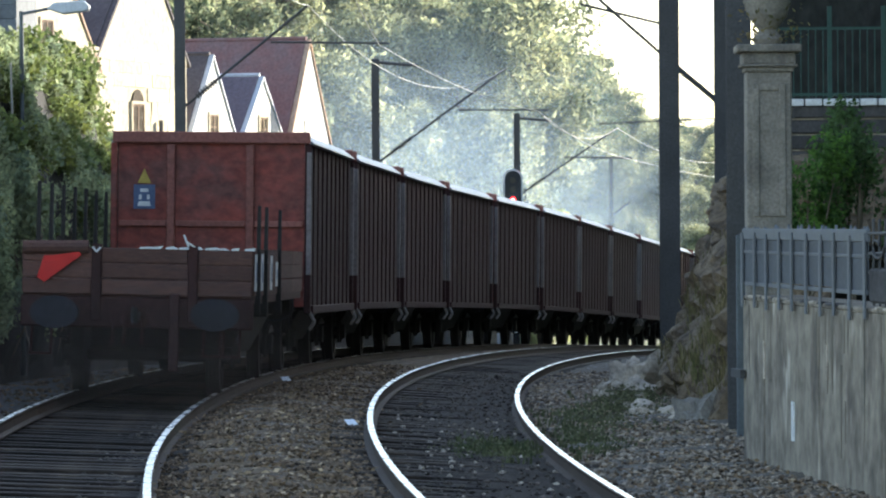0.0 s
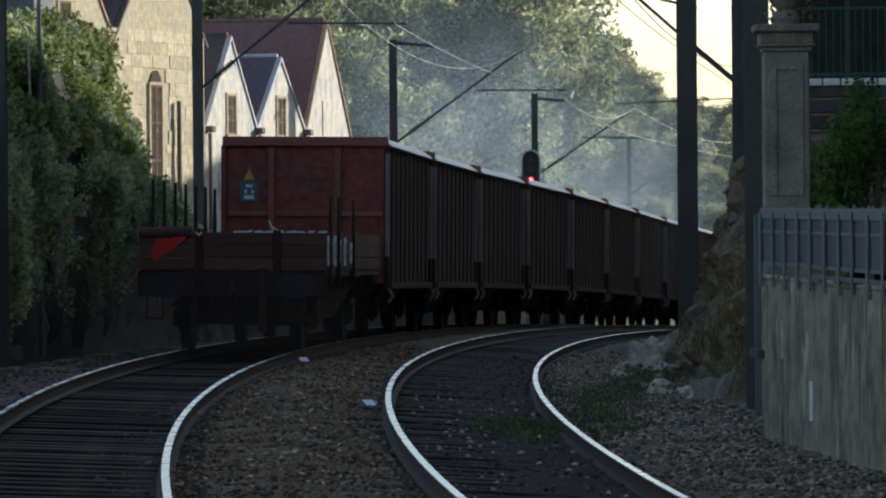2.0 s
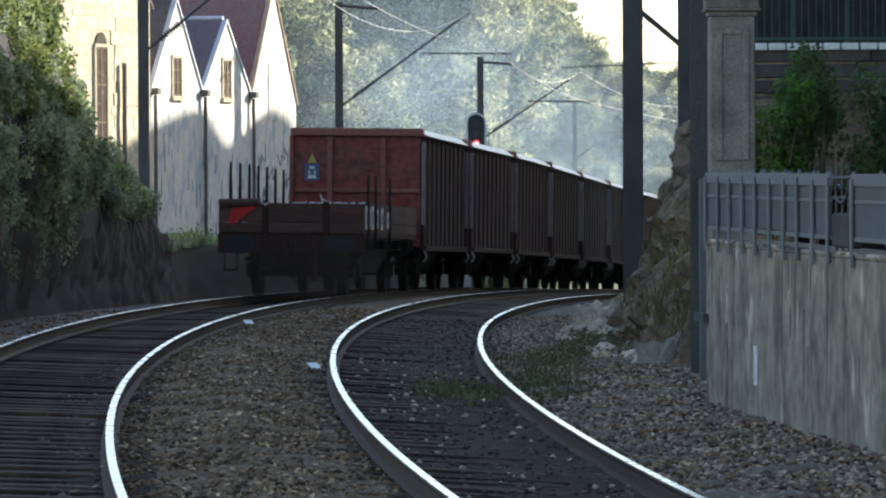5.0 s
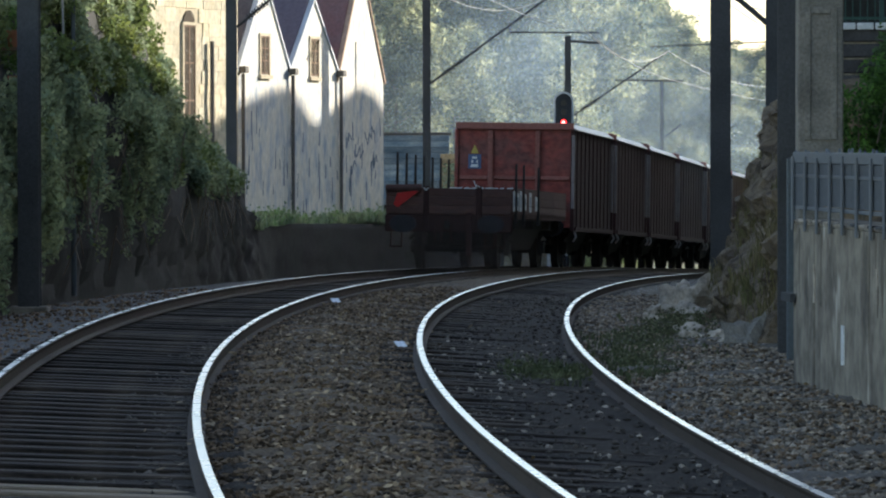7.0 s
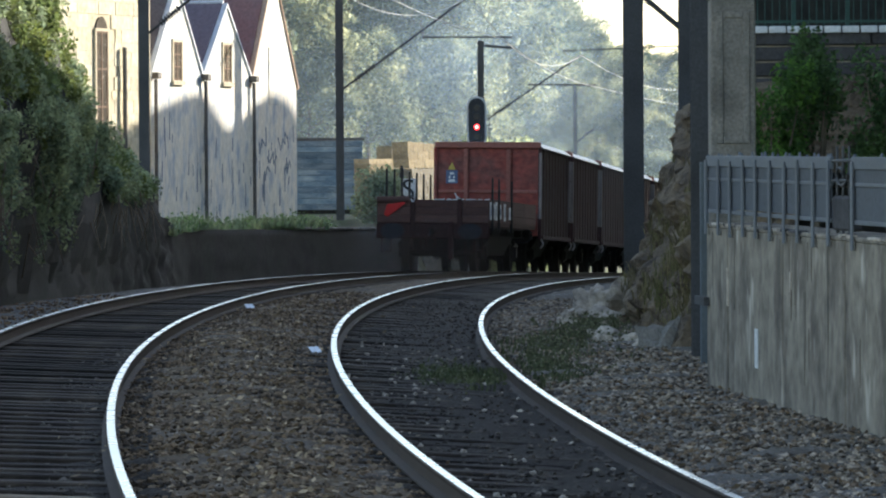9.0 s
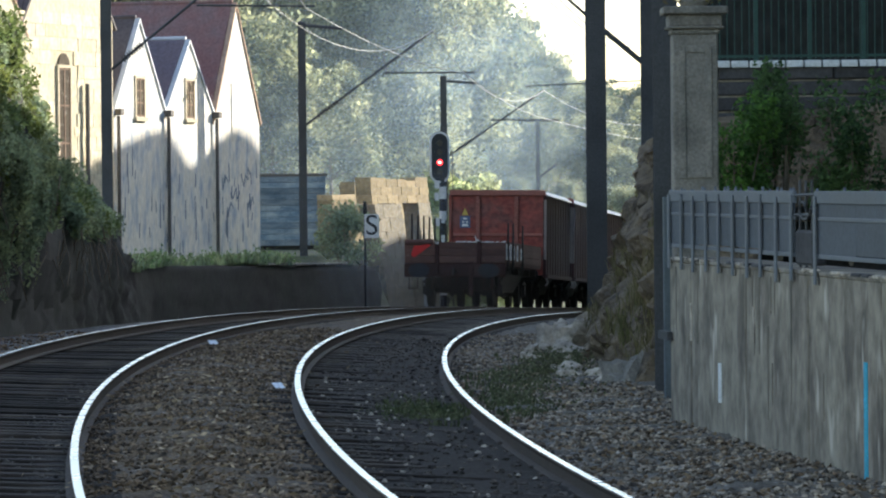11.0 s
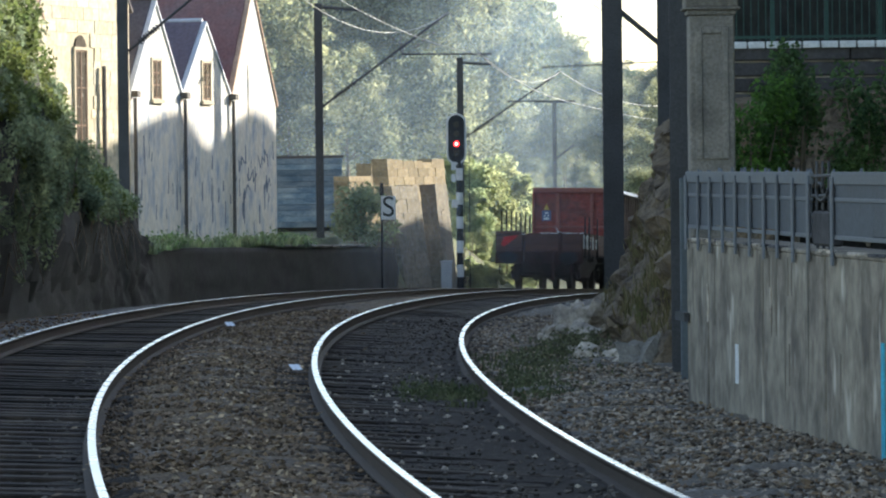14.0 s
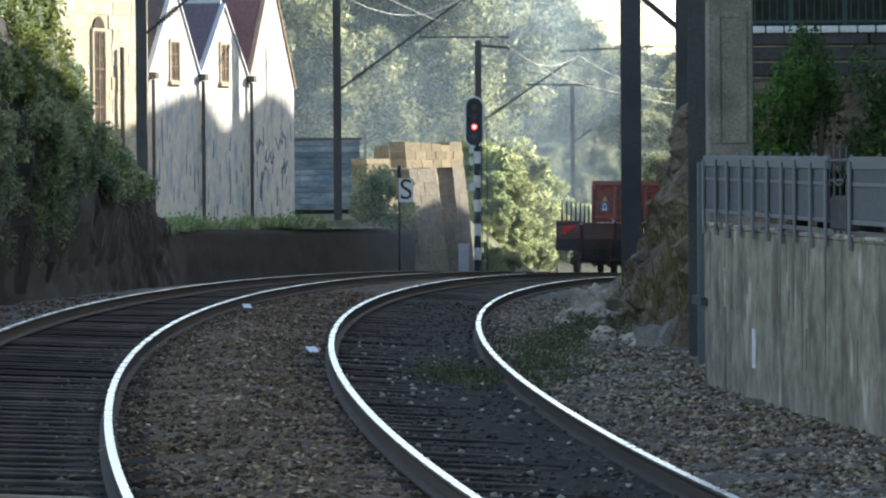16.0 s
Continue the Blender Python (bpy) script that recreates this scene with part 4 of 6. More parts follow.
def palisade(x0, x1, label, step=0.66, spikes=True):
    """A fence of flat slats before sheet metal, a plain band along the top and short points on it."""
    f = thing("fence", label, "fence", "fences on the wall", m=WALL_M)
    rng = random.Random(int(x0 * 10))
    y = -0.005
    for z, h, d in ((1.8, 0.035, 0.012), (2.1, 0.03, 0.014), (2.235, 0.1, 0.018)):
        bm = bmesh.new()
        box(bm, x0, x1, y - d, y + d, z, z + h)
        part("top_band" if h > 0.05 else "rail", bm, FENCE, f, bevel=0.004)
    n = max(int((x1 - x0) / 1.3), 1)
    for k in range(n):
        bm = bmesh.new()
        w = (x1 - x0) / n
        box(bm, x0 + k * w + 0.004, x0 + (k + 1) * w - 0.004, y - 0.002, y + 0.006, 1.84 + rng.uniform(-0.01, 0.01), 2.27)
        part("backing_sheet", bm, FENCE_BACK, f, "darker grey sheet-metal backing")
    n = int((x1 - x0) / step)
    bm = bmesh.new()
    box(bm, -0.042, 0.042, -0.034, -0.018, 1.6, 2.3)
    first = None
    for k in range(n + 1):
        m = pose(x0 + 0.04 + k * (x1 - x0 - 0.08) / max(n, 1), y, rng.uniform(-0.015, 0.01), 0, rng.uniform(-0.8, 0.8))
        if first is None:
            first = part("slat", bm, FENCE, f, bevel=0.004)
            first.matrix_basis = m
        else:
            shared("slat", first, f, m)
    n = int((x1 - x0) / 0.27) if spikes else int((x1 - x0) / 0.9)
    bm = bmesh.new()
    prism(bm, ((-0.03, 2.3), (0.03, 2.3), (0.026, 2.345), (0, 2.375), (-0.026, 2.345)), 0.0, 0.018)
    first = None
    for k in range(n + 1):
        m = pose(x0 + 0.04 + k * (x1 - x0 - 0.08) / max(n, 1), y, rng.uniform(-0.03, 0.004), 0, rng.uniform(-5, 5))
        if first is None:
            first = part("spike", bm, FENCE, f)
            first.matrix_basis = m
        else:
            shared("spike", first, f, m)
    return f


palisade(0.12, 6.3, "grey steel palisade fence with pointed tops on the wall")
palisade(7.2, 14.9, "plain grey steel fence panels on the wall", 3.8, False)


def scroll_gap():
    """The small wrought piece between the two fences."""
    g = thing("iron_grille", "dark wrought-iron grille between fence panels", "grille", m=WALL_M)
    for z in (1.98, 2.14, 2.3):
        bm = bmesh.new()
        tube(bm, (6.3, 0.0, z), (7.2, 0.0, z + 0.01), 0.014, n=6)
        part("crossbar", bm, MAST, g)
    for x in (6.5, 6.75, 7.0):
        bm = bmesh.new()
        tube(bm, (x, 0.0, 1.72), (x, 0.0, 2.42), 0.012, n=6)
        part("upright", bm, MAST, g)
    bm = bmesh.new()
    for k in range(14):
        a0, a1 = k * 0.45, (k + 1) * 0.45
        tube(bm, (6.75 + (0.05 + 0.018 * k) * math.cos(a0), -0.02, 2.2 + (0.02 + 0.007 * k) * math.sin(a0)), (6.75 + (0.068 + 0.018 * k) * math.cos(a1), -0.02, 2.2 + (0.027 + 0.007 * k) * math.sin(a1)), 0.012, n=5)
    part("scroll", bm, MAST, g)
    bm = bmesh.new()
    box(bm, 6.38, 7.1, -0.02, 0.1, 1.74, 2.02)
    part("kick_plate", bm, DARK_STONE, g, "dull worn plate", bevel=0.02)


scroll_gap()


def pillar():
    p = thing("gate_pillar", "weathered granite gate pillar with moulded capital and sunken panel", "pillar", m=pose(2.93, 46.0, 1.2))
    bm = bmesh.new()
    box(bm, -0.23, 0.23, 0, 0.46, -1.3, 2.42)
    part("shaft", bm, GRANITE, p, bevel=0.015)
    for x0, x1, z0, z1 in ((-0.17, -0.1, 0.95, 2.3), (0.1, 0.17, 0.95, 2.3), (-0.1, 0.1, 2.23, 2.3), (-0.1, 0.1, 0.95, 1.02)):
        bm = bmesh.new()
        box(bm, x0, x1, -0.02, 0.01, z0, z1)
        part("panel_moulding", bm, GRANITE, p, bevel=0.008)
    bm = bmesh.new()
    for k, (w, z0, z1) in enumerate(((0.25, 2.42, 2.47), (0.27, 2.5, 2.62), (0.33, 2.62, 2.7), (0.29, 2.47, 2.5))):
        box(bm, -w, w, 0.23 - w, 0.23 + w, z0, z1)
    part("capital", bm, GRANITE, p, bevel=0.012)
    bm = bmesh.new()
    rings = ((0.13, 2.7), (0.16, 2.76), (0.09, 2.85), (0.2, 3.0), (0.25, 3.15), (0.27, 3.3), (0.24, 3.36))
    for (r0, z0), (r1, z1) in zip(rings, rings[1:]):
        tube(bm, (0, 0.23, z0), (0, 0.23, z1), r0, r1, n=16, caps=False)
    part("urn", bm, GRANITE, p, "stone urn with moss", smooth=True)
    rng = random.Random(4)
    pts = [(rng.gauss(0, 0.16), 0.23 + rng.gauss(0, 0.16), 2.75 + abs(rng.gauss(0, 0.35))) for k in range(260)]
    leaf_cloud("urn_plants", pts, (0.03, 0.09), DRY_GRASS, p, 9, label="dry plants growing over the urn")


pillar()


def terrace_wall():
    """The dark coursed wall of the garden terrace, with a white kerb and railing above."""
    t = thing("terrace_wall", "dark coursed stone terrace wall with a white kerb", "wall", kind="structure", m=pose(3.3, 52.0, 0, 0, 0, -2))
    bm = bmesh.new()
    box(bm, 0, 6.0, 0.12, 0.5, 0.4, 3.42)
    part("core", bm, DARK_STONE, t)
    rng = random.Random(6)
    z = 1.3
    while z < 3.35:
        h = 0.18
        bm = bmesh.new()
        box(bm, 0, 6.0, 0.1, 0.125, z + h - 0.02, z + h)
        part("course_joint", bm, CONCRETE, t)
        x = rng.uniform(0, 0.3)
        while x < 2.6:
            w = rng.uniform(0.9, 1.6)
            bm = bmesh.new()
            box(bm, x + 0.008, x + w - 0.008, 0.06 + rng.uniform(-0.015, 0.015), 0.12, z + 0.006, z + h - 0.026)
            part("stone", bm, DARK_STONE, t, bevel=0.012)
            x += w
        z += h
    x = 0.0
    while x < 6.0:
        bm = bmesh.new()
        box(bm, x + 0.01, x + 0.2, 0.0, 0.3, 3.42, 3.5)
        part("kerb_block", bm, WHITE_PAINT, t, "white kerb block", bevel=0.008)
        x += 0.21
    return t


terrace_wall()


def terrace_railing():
    r = thing("railing", "dark green wire railing on the terrace wall", "railing", m=pose(3.3, 52.15, 3.42, 0, 0, -2))
    green = mat("dark_green_railing", (0.03, 0.075, 0.06), 0.6, var=0.2, scale=4, fine=30, bump=0)
    for x in np.arange(0.1, 3.0, 0.62):
        bm = bmesh.new()
        box(bm, x - 0.025, x + 0.025, -0.025, 0.025, 0, 1.15)
        part("post", bm, green, r)
    for z in (0.12, 0.88):
        bm = bmesh.new()
        box(bm, 0, 6.0, -0.012, 0.012, z, z + 0.03)
        part("rail", bm, green, r)
    bm = bmesh.new()
    box(bm, -0.006, 0.006, -0.006, 0.006, 0, 0.9)
    first = None
    for k in range(34):
        if first is None:
            first = part("bar", bm, green, r)
            first.matrix_basis = pose(0.05 + 0.085 * k, 0, 0)
        else:
            shared("bar", first, r, pose(0.05 + 0.085 * k, 0, 0))
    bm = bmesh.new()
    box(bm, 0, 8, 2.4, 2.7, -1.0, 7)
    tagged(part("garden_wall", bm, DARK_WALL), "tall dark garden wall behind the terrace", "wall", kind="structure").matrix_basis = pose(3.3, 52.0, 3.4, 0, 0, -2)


terrace_railing()


def clump_points(rng, centre, radius, n, shell=0.55):
    """Points in the outer shell of a lumpy ball."""
    p = rng.normal(size=(n, 3))
    p /= np.linalg.norm(p, axis=1)[:, None]
    return np.asarray(centre) + p * np.asarray(radius) * (shell + (1 - shell) * rng.random(n) ** 0.7)[:, None]


def shrub(x, y, z, w, h, material, label, seed, leaf=(0.05, 0.1), n=2600, group=""):
    s = thing("shrub", label, "shrub", group, m=pose(x, y, z))
    rng = np.random.default_rng(seed)
    bm = bmesh.new()
    pts = []
    for k in range(14):
        a, r = rng.uniform(0, 6.28), rng.uniform(0.1, 0.42) * w
        tip = Vector((r * math.cos(a), r * math.sin(a), h * rng.uniform(0.35, 0.92)))
        tube(bm, (0, 0, -0.05), tip, 0.02, 0.006, n=5)
        pts.append(clump_points(rng, tip, (w * 0.24, w * 0.24, h * 0.17), n // 14, 0.3))
    part("stem", bm, BARK, s)
    leaf_cloud("foliage", np.concatenate(pts), leaf, material, s, seed)
    return s


shrub(-2.1, 149.0, -1.3, 2.2, 2.7, LEAF_IVY, "green bush against the stone wall by the line", 34, (0.1, 0.22), 2400)
shrub(3.5, 48.4, 1.25, 0.85, 1.75, LEAF_HEDGE, "bright green garden shrub behind the fence", 31)
shrub(4.02, 48.9, 1.25, 0.95, 2.15, LEAF_DEEP, "dark green garden shrub with pale shoots behind the fence", 32)
shrub(4.75, 48.5, 1.25, 0.9, 1.95, LEAF_DEEP, "dark green garden shrub behind the fence", 33)


# ---- rock bank ----
def rock_bank():
    """The steep cut rock between the masts, rough and stepped."""
    verts, faces = [], []
    ys, zs = np.arange(50.5, 92, 0.35), np.linspace(-0.7, 1, 44)
    n = len(zs)
    for y in ys:
        top = 2.85 + 0.35 * noise.noise((y * 0.35, 0, 0)) - 0.012 * max(y - 64, 0) ** 1.3
        top *= smooth01((y - 49.5) / 2.0) * 0.75 + 0.25
        toe = (2.72 if y > 51 else 3.6) + 0.08 * math.sin(y * 0.6) if y < 64 else 2.75 + 0.045 * (y - 64)
        for u in zs:
            z = u * top if u > 0 else u
            inward = 0.72 * max(u, 0) ** 1.2 + 0.18 * smooth01((y - 54) / 6) * smooth01(z / 0.8)
            k = 0.26 * noise.noise((y * 0.5, z * 1.3, 1)) + 0.42 * (0.3 - abs(noise.noise((y * 1.1, z * 2.4, 5)))) + 0.17 * noise.noise((y * 3, z * 6, 9))
            verts.append((toe + inward + k - 0.12, y, z + float(fall(y)) * 0.6 + 0.1 * noise.noise((y * 2, z * 2, 2))))
        verts.append((toe + 3.2, y, top + 0.2))
    n += 1
    for r in range(len(ys) - 1):
        for c in range(n - 1):
            faces.append((r * n + c, r * n + c + 1, (r + 1) * n + c + 1, (r + 1) * n + c))
    tagged(sheet("rock_bank", verts, faces, ROCK), "steep brown cut rock bank with dry grass", "rock", kind="structure")


rock_bank()


def boulder(x, y, z, size, label, seed, material=PALE_ROCK):
    bm = bmesh.new()
    bmesh.ops.create_icosphere(bm, subdivisions=3, radius=1)
    for v in bm.verts:
        k = 1 + 0.6 * noise.noise(v.co * 1.2 + Vector((seed * 7, 0, 0))) + 0.4 * noise.noise(v.co * 3.1 + Vector((seed, 0, 0)))
        for a in (Vector((0.6, -0.7, 0.4)), Vector((-0.7, -0.5, 0.5)), Vector((0.1, -0.3, 0.95))):
            d = v.co.dot(a.normalized())
            if d > 0.62:
                v.co -= a.normalized() * (d - 0.62)
        v.co = Vector((v.co.x * size[0], v.co.y * size[1], v.co.z * size[2])) * k
    ob = part("boulder", bm, material)
    ob.matrix_basis = pose(x, y, z, 0, 0, seed * 40)
    return tagged(ob, label, "boulder", "fallen rocks")


boulder(2.2, 66.0, -0.25, (0.26, 0.3, 0.42), "pale broken boulder at the foot of the rock bank", 1)
boulder(2.45, 64.0, -0.4, (0.36, 0.6, 0.3), "pale flat boulder at the foot of the rock bank", 2)
boulder(2.66, 66.0, -0.1, (0.22, 0.4, 0.3), "pale cracked rock at the foot of the rock bank", 3)
boulder(2.55, 52.0, -0.2, (0.34, 0.34, 0.44), "grey sloping rock beside the mast", 4, GRANITE)
boulder(2.35, 44.8, -0.2, (0.07, 0.07, 0.05), "small pale stone on the ballast", 5)
boulder(2.1, 43.6, -0.2, (0.05, 0.06, 0.04), "small grey stone on the ballast", 6, GRANITE)

for spot in range(14):
    g = random.Random(100 + spot)
    s_at, off_at = g.uniform(52, 68), g.uniform(1.9, 2.8)
    bx, by, _, bz = along(s_at, off_at)
    q = g.uniform(0.05, 0.13)
    boulder(bx, by, bz + bed_height(off_at) + q * 0.3, (q, q * 1.2, q * 0.8), "small pale rock fallen beside the track", 11 + spot)
for post_place in ((3.02, 74.3, -0.62),):
    bm = bmesh.new()
    box(bm, -0.035, 0.035, -0.035, 0.035, 0, 0.75)
    stub = part("marker_post", bm, BLACK, None, bevel=0.008)
    stub.matrix_basis = pose(*post_place)
    tagged(stub, "short dark marker post beside the mast", "post")


def blades(name, spots, height, material, label, seed, width=0.012):
    """Grass: thin bent blades, as one mesh."""
    rng = random.Random(seed)
    verts, faces = [], []
    for x, y, z in spots:
        for k in range(5):
            a, h = rng.uniform(0, 6.28), height * rng.uniform(0.4, 1.2)
            dx, dy = math.cos(a), math.sin(a)
            bend = h * rng.uniform(0.2, 0.8)
            w = width * rng.uniform(0.7, 1.4)
            px, py = x + rng.gauss(0, 0.05), y + rng.gauss(0, 0.05)
            i = len(verts)
            verts += [(px - w, py, z - 0.03), (px + w, py, z - 0.03), (px + dx * bend * 0.4 + w * 0.7, py + dy * bend * 0.4, z + h * 0.6),
                      (px + dx * bend * 0.4 - w * 0.7, py + dy * bend * 0.4, z + h * 0.6), (px + dx * bend, py + dy * bend, z + h)]
            faces += [(i, i + 1, i + 2, i + 3), (i + 3, i + 2, i + 4)]
    return tagged(sheet(name, verts, faces, material), label, "grass", kind="stuff")


def grass_patches():
    rng = random.Random(12)

    def patch(s, o, ds, do, n, lift=0.0):
        out = []
        for k in range(n):
            x, y, _, z = along(s + rng.gauss(0, ds), o + rng.gauss(0, do))
            out.append((x, y, z + bed_height(o) + lift))
        return out

    blades("weeds", patch(46, 0.35, 1.0, 0.24, 120) + patch(47, 1.4, 1.6, 0.18, 90) + patch(52, 1.65, 2.4, 0.3, 95) + patch(56, 2.1, 2.5, 0.3, 100) + patch(61, 2.5, 1.5, 0.2, 110), 0.075, GRASS,
           "low green weeds between and beside the rails", 13, 0.009)
    low = []
    for s_at, off_at, n in ((46, 0.35, 300), (48, 1.45, 500), (53, 1.75, 700), (57, 2.2, 900), (60, 2.45, 700)):
        for k in range(n):
            x, y, _, z = along(s_at + rng.gauss(0, 1.3), off_at + rng.gauss(0, 0.2))
            low.append((x, y, z + bed_height(off_at) + abs(rng.gauss(0.02, 0.05 if off_at < 1 else 0.08))))
    tagged(leaf_cloud("low_weeds", low, (0.02, 0.07), LEAF_OLIVE, seed=27), "dull olive low weeds beside the rail", "weeds", kind="stuff")
    bank = []
    for k in range(3600):
        y = rng.uniform(51, 88)
        u = rng.random() ** 0.8
        top = 2.4 - 0.012 * max(y - 64, 0) ** 1.3
        toe = 2.72 if y < 64 else 2.75 + 0.045 * (y - 64)
        n = noise.noise((y * 0.6, u * 2.5, 4))
        if n > -0.05:
            bank.append((toe + 0.72 * u ** 1.2 + 0.18 * smooth01((y - 54) / 6) * smooth01(u * top / 0.8) - 0.1 + 0.26 * noise.noise((y * 0.5, u * top * 1.3, 1)), y, u * top + float(fall(y)) * 0.6))
    blades("dry_grass", bank, 0.17, DRY_GRASS, "dry yellow grass hanging on the rock bank", 14, 0.006)
    terrace = []
    for k in range(1900):
        y = 118 + 29 * rng.random() ** 0.8
        x = np.interp(y, (118, 122, 135, 150), (-7.2, -6.9, -4.3, -1.6)) - abs(rng.gauss(0.3, 0.7))
        if y < 139 and noise.noise((x * 0.9, y * 0.45, 2)) > 0.06:
            terrace.append((x, y, -0.05 - 0.014 * max(y - 122, 0) + 0.22 * noise.noise((x * 0.7, y * 0.6, 8))))
    weeds = []
    for x, y, z in terrace[::3]:
        weeds += [(x + rng.gauss(0, 0.14), y + rng.gauss(0, 0.3), z + abs(rng.gauss(0.05, 0.17))) for k in range(9)]
    tagged(leaf_cloud("terrace_weeds", weeds, (0.06, 0.17), LEAF_WEED, seed=19), "bright low weeds on top of the retaining wall", "weeds", kind="stuff")
    blades("terrace_grass", terrace, 0.3, LEAF_IVY, "green grass along the top of the low retaining wall", 15, 0.03)


grass_patches()


# ---- left-hand side: ivy bank, low wall, houses ----
def left_wall():
    """The dark retaining wall that follows the left-hand track."""
    w = thing("wall_left", "dark retaining wall beside the left track", "wall", kind="structure")
    line = [(-8.0, 52), (-7.75, 66), (-7.75, 80), (-7.8, 95), (-7.75, 105), (-7.65, 111), (-7.35, 114), (-7.2, 118), (-6.9, 122), (-5.65, 128), (-4.3, 135), (-2.9, 142), (-1.6, 149), (-0.85, 153)]
    tops = [2.0, 2.0, 1.9, 1.6, 1.4, 1.2, 1.1, 0.25, -0.05, -0.15, -0.3, -0.45, -0.55, -0.7]
    verts, faces = [], []
    for k in range(len(line) - 1):
        for j in range(16):
            f = j / 16
            x, y = (line[k][0] * (1 - f) + line[k + 1][0] * f, line[k][1] * (1 - f) + line[k + 1][1] * f)
            t = tops[k] * (1 - f) + tops[k + 1] * f + 0.05 * noise.noise((y * 2, 0, 3))
            lo = float(fall(y)) - 0.6
            for u in np.linspace(0, 1, 12):
                z = lo + (t - lo) * u
                rough = 0.3 if y < 119 else 0.07
                verts.append((x - 0.12 * u + 0.8 * rough * noise.noise((y * 0.7, z * 1.7, 8)) + rough * 0.6 * noise.noise((y * 2.1, z * 3.4, 3)), y, z))
            verts.append((x - 1.6, y, t - 0.02))
    n = 13
    faces = [(r * n + c, r * n + c + 1, (r + 1) * n + c + 1, (r + 1) * n + c) for r in range(len(verts) // n - 1) for c in range(n - 1)]
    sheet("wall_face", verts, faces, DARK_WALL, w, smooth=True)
    rng = random.Random(9)
    for k in range(22):
        y = 120 + k * 1.3
        x = float(np.interp(y, [p[1] for p in line], [p[0] for p in line]))
        if 133 < y < 147:
            bm = bmesh.new()
            box(bm, -0.35, 0.12, 0.02, 1.26, 0, 0.07)
            part("coping_stone", bm, GRANITE, w, "pale coping stone", bevel=0.015).matrix_basis = pose(x - 0.15, y, float(np.interp(y, [p[1] for p in line], tops)) + 0.01, 0, 0, rng.uniform(-12, -8))


left_wall()


def ivy_bank():
    """The overgrown bank: ivy and scrub over the top, hanging strands and bare dark rock below."""
    rng = np.random.default_rng(21)
    pts, tops = [], []
    for k in range(1500):
        y = rng.uniform(57, 113)
        height = np.interp(y, (57, 66, 75, 86, 92, 96, 100, 104, 109, 113), (3.6, 4.6, 5.2, 5.8, 5.3, 3.9, 2.5, 2.2, 1.9, 1.5)) + 0.45 * noise.noise((y * 0.5, 0, 7))
        low = np.interp(y, (57, 80, 92, 100, 113), (0.9, 1.1, 1.4, 1.35, 1.25))
        z = -0.1 + (height + 0.1) * rng.random() ** 0.7
        gap = noise.noise((y * 0.22, z * 0.55, 12))
        if (gap > 0.2 and z < height - 0.9) or (z < low and (y > 93 or rng.random() < 0.9)):
            continue
        bulge = 0.45 * math.sin(math.pi * min(max(z / height, 0), 1)) + 0.7 * noise.noise((y * 0.25, z * 0.6, 2)) + 0.25 * noise.noise((y * 0.8, z * 1.8, 4))
        r = rng.uniform(0.14, 0.46)
        x = -7.75 + bulge - 0.14 * max(z - 2, 0) + rng.uniform(-0.25, 0.1)
        hang = 2.2 if z < 2.6 and y < 92 and rng.random() < 0.55 else 1.0
        group = clump_points(rng, (x, y, max(z - r * 0.3 * hang, 0.1)), (r * 0.75 / hang, r * 1.5 / hang, r * hang), int(200 * r / 0.4), 0.25)
        (tops if (z > 3.3 and rng.random() < 0.5) or (y > 96 and rng.random() < 0.35) or rng.random() < 0.05 else pts).append(group)
    ivy = thing("ivy_bank", "dense dark green ivy and creepers over the bank", "ivy", kind="stuff")
    leaf_cloud("dark_ivy", np.concatenate(pts), (0.06, 0.16), LEAF_IVY, ivy, 22)
    leaf_cloud("sunlit_shoots", np.concatenate(tops), (0.07, 0.17), LEAF_SUNLIT, ivy, 23)
    bm = bmesh.new()
    for k in range(110):
        y = rng.uniform(60, 112)
        z = rng.uniform(0.5, 2.4 if y < 93 else 1.2)
        x = -7.3 + rng.uniform(-0.1, 0.25)
        tube(bm, (x, y, z), (x + rng.uniform(-0.25, 0.25), y + rng.uniform(-0.9, 0.9), z - rng.uniform(0.2, 0.9)), 0.016, 0.008, n=5)
    part("hanging_stems", bm, BARK, ivy, "dead hanging creeper stems")
    # Near-black sheet behind the leaves paints the shade into their gaps.
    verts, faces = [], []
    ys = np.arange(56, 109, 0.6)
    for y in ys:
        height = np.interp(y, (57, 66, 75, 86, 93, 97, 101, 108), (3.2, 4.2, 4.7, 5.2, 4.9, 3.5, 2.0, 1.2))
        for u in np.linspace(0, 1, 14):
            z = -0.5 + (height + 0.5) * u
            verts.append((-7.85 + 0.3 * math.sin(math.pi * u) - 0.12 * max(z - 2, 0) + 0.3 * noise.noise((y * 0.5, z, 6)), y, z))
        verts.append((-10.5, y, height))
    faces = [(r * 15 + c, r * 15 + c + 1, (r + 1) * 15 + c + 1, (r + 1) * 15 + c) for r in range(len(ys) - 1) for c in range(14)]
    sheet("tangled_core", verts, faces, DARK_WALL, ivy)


ivy_bank()


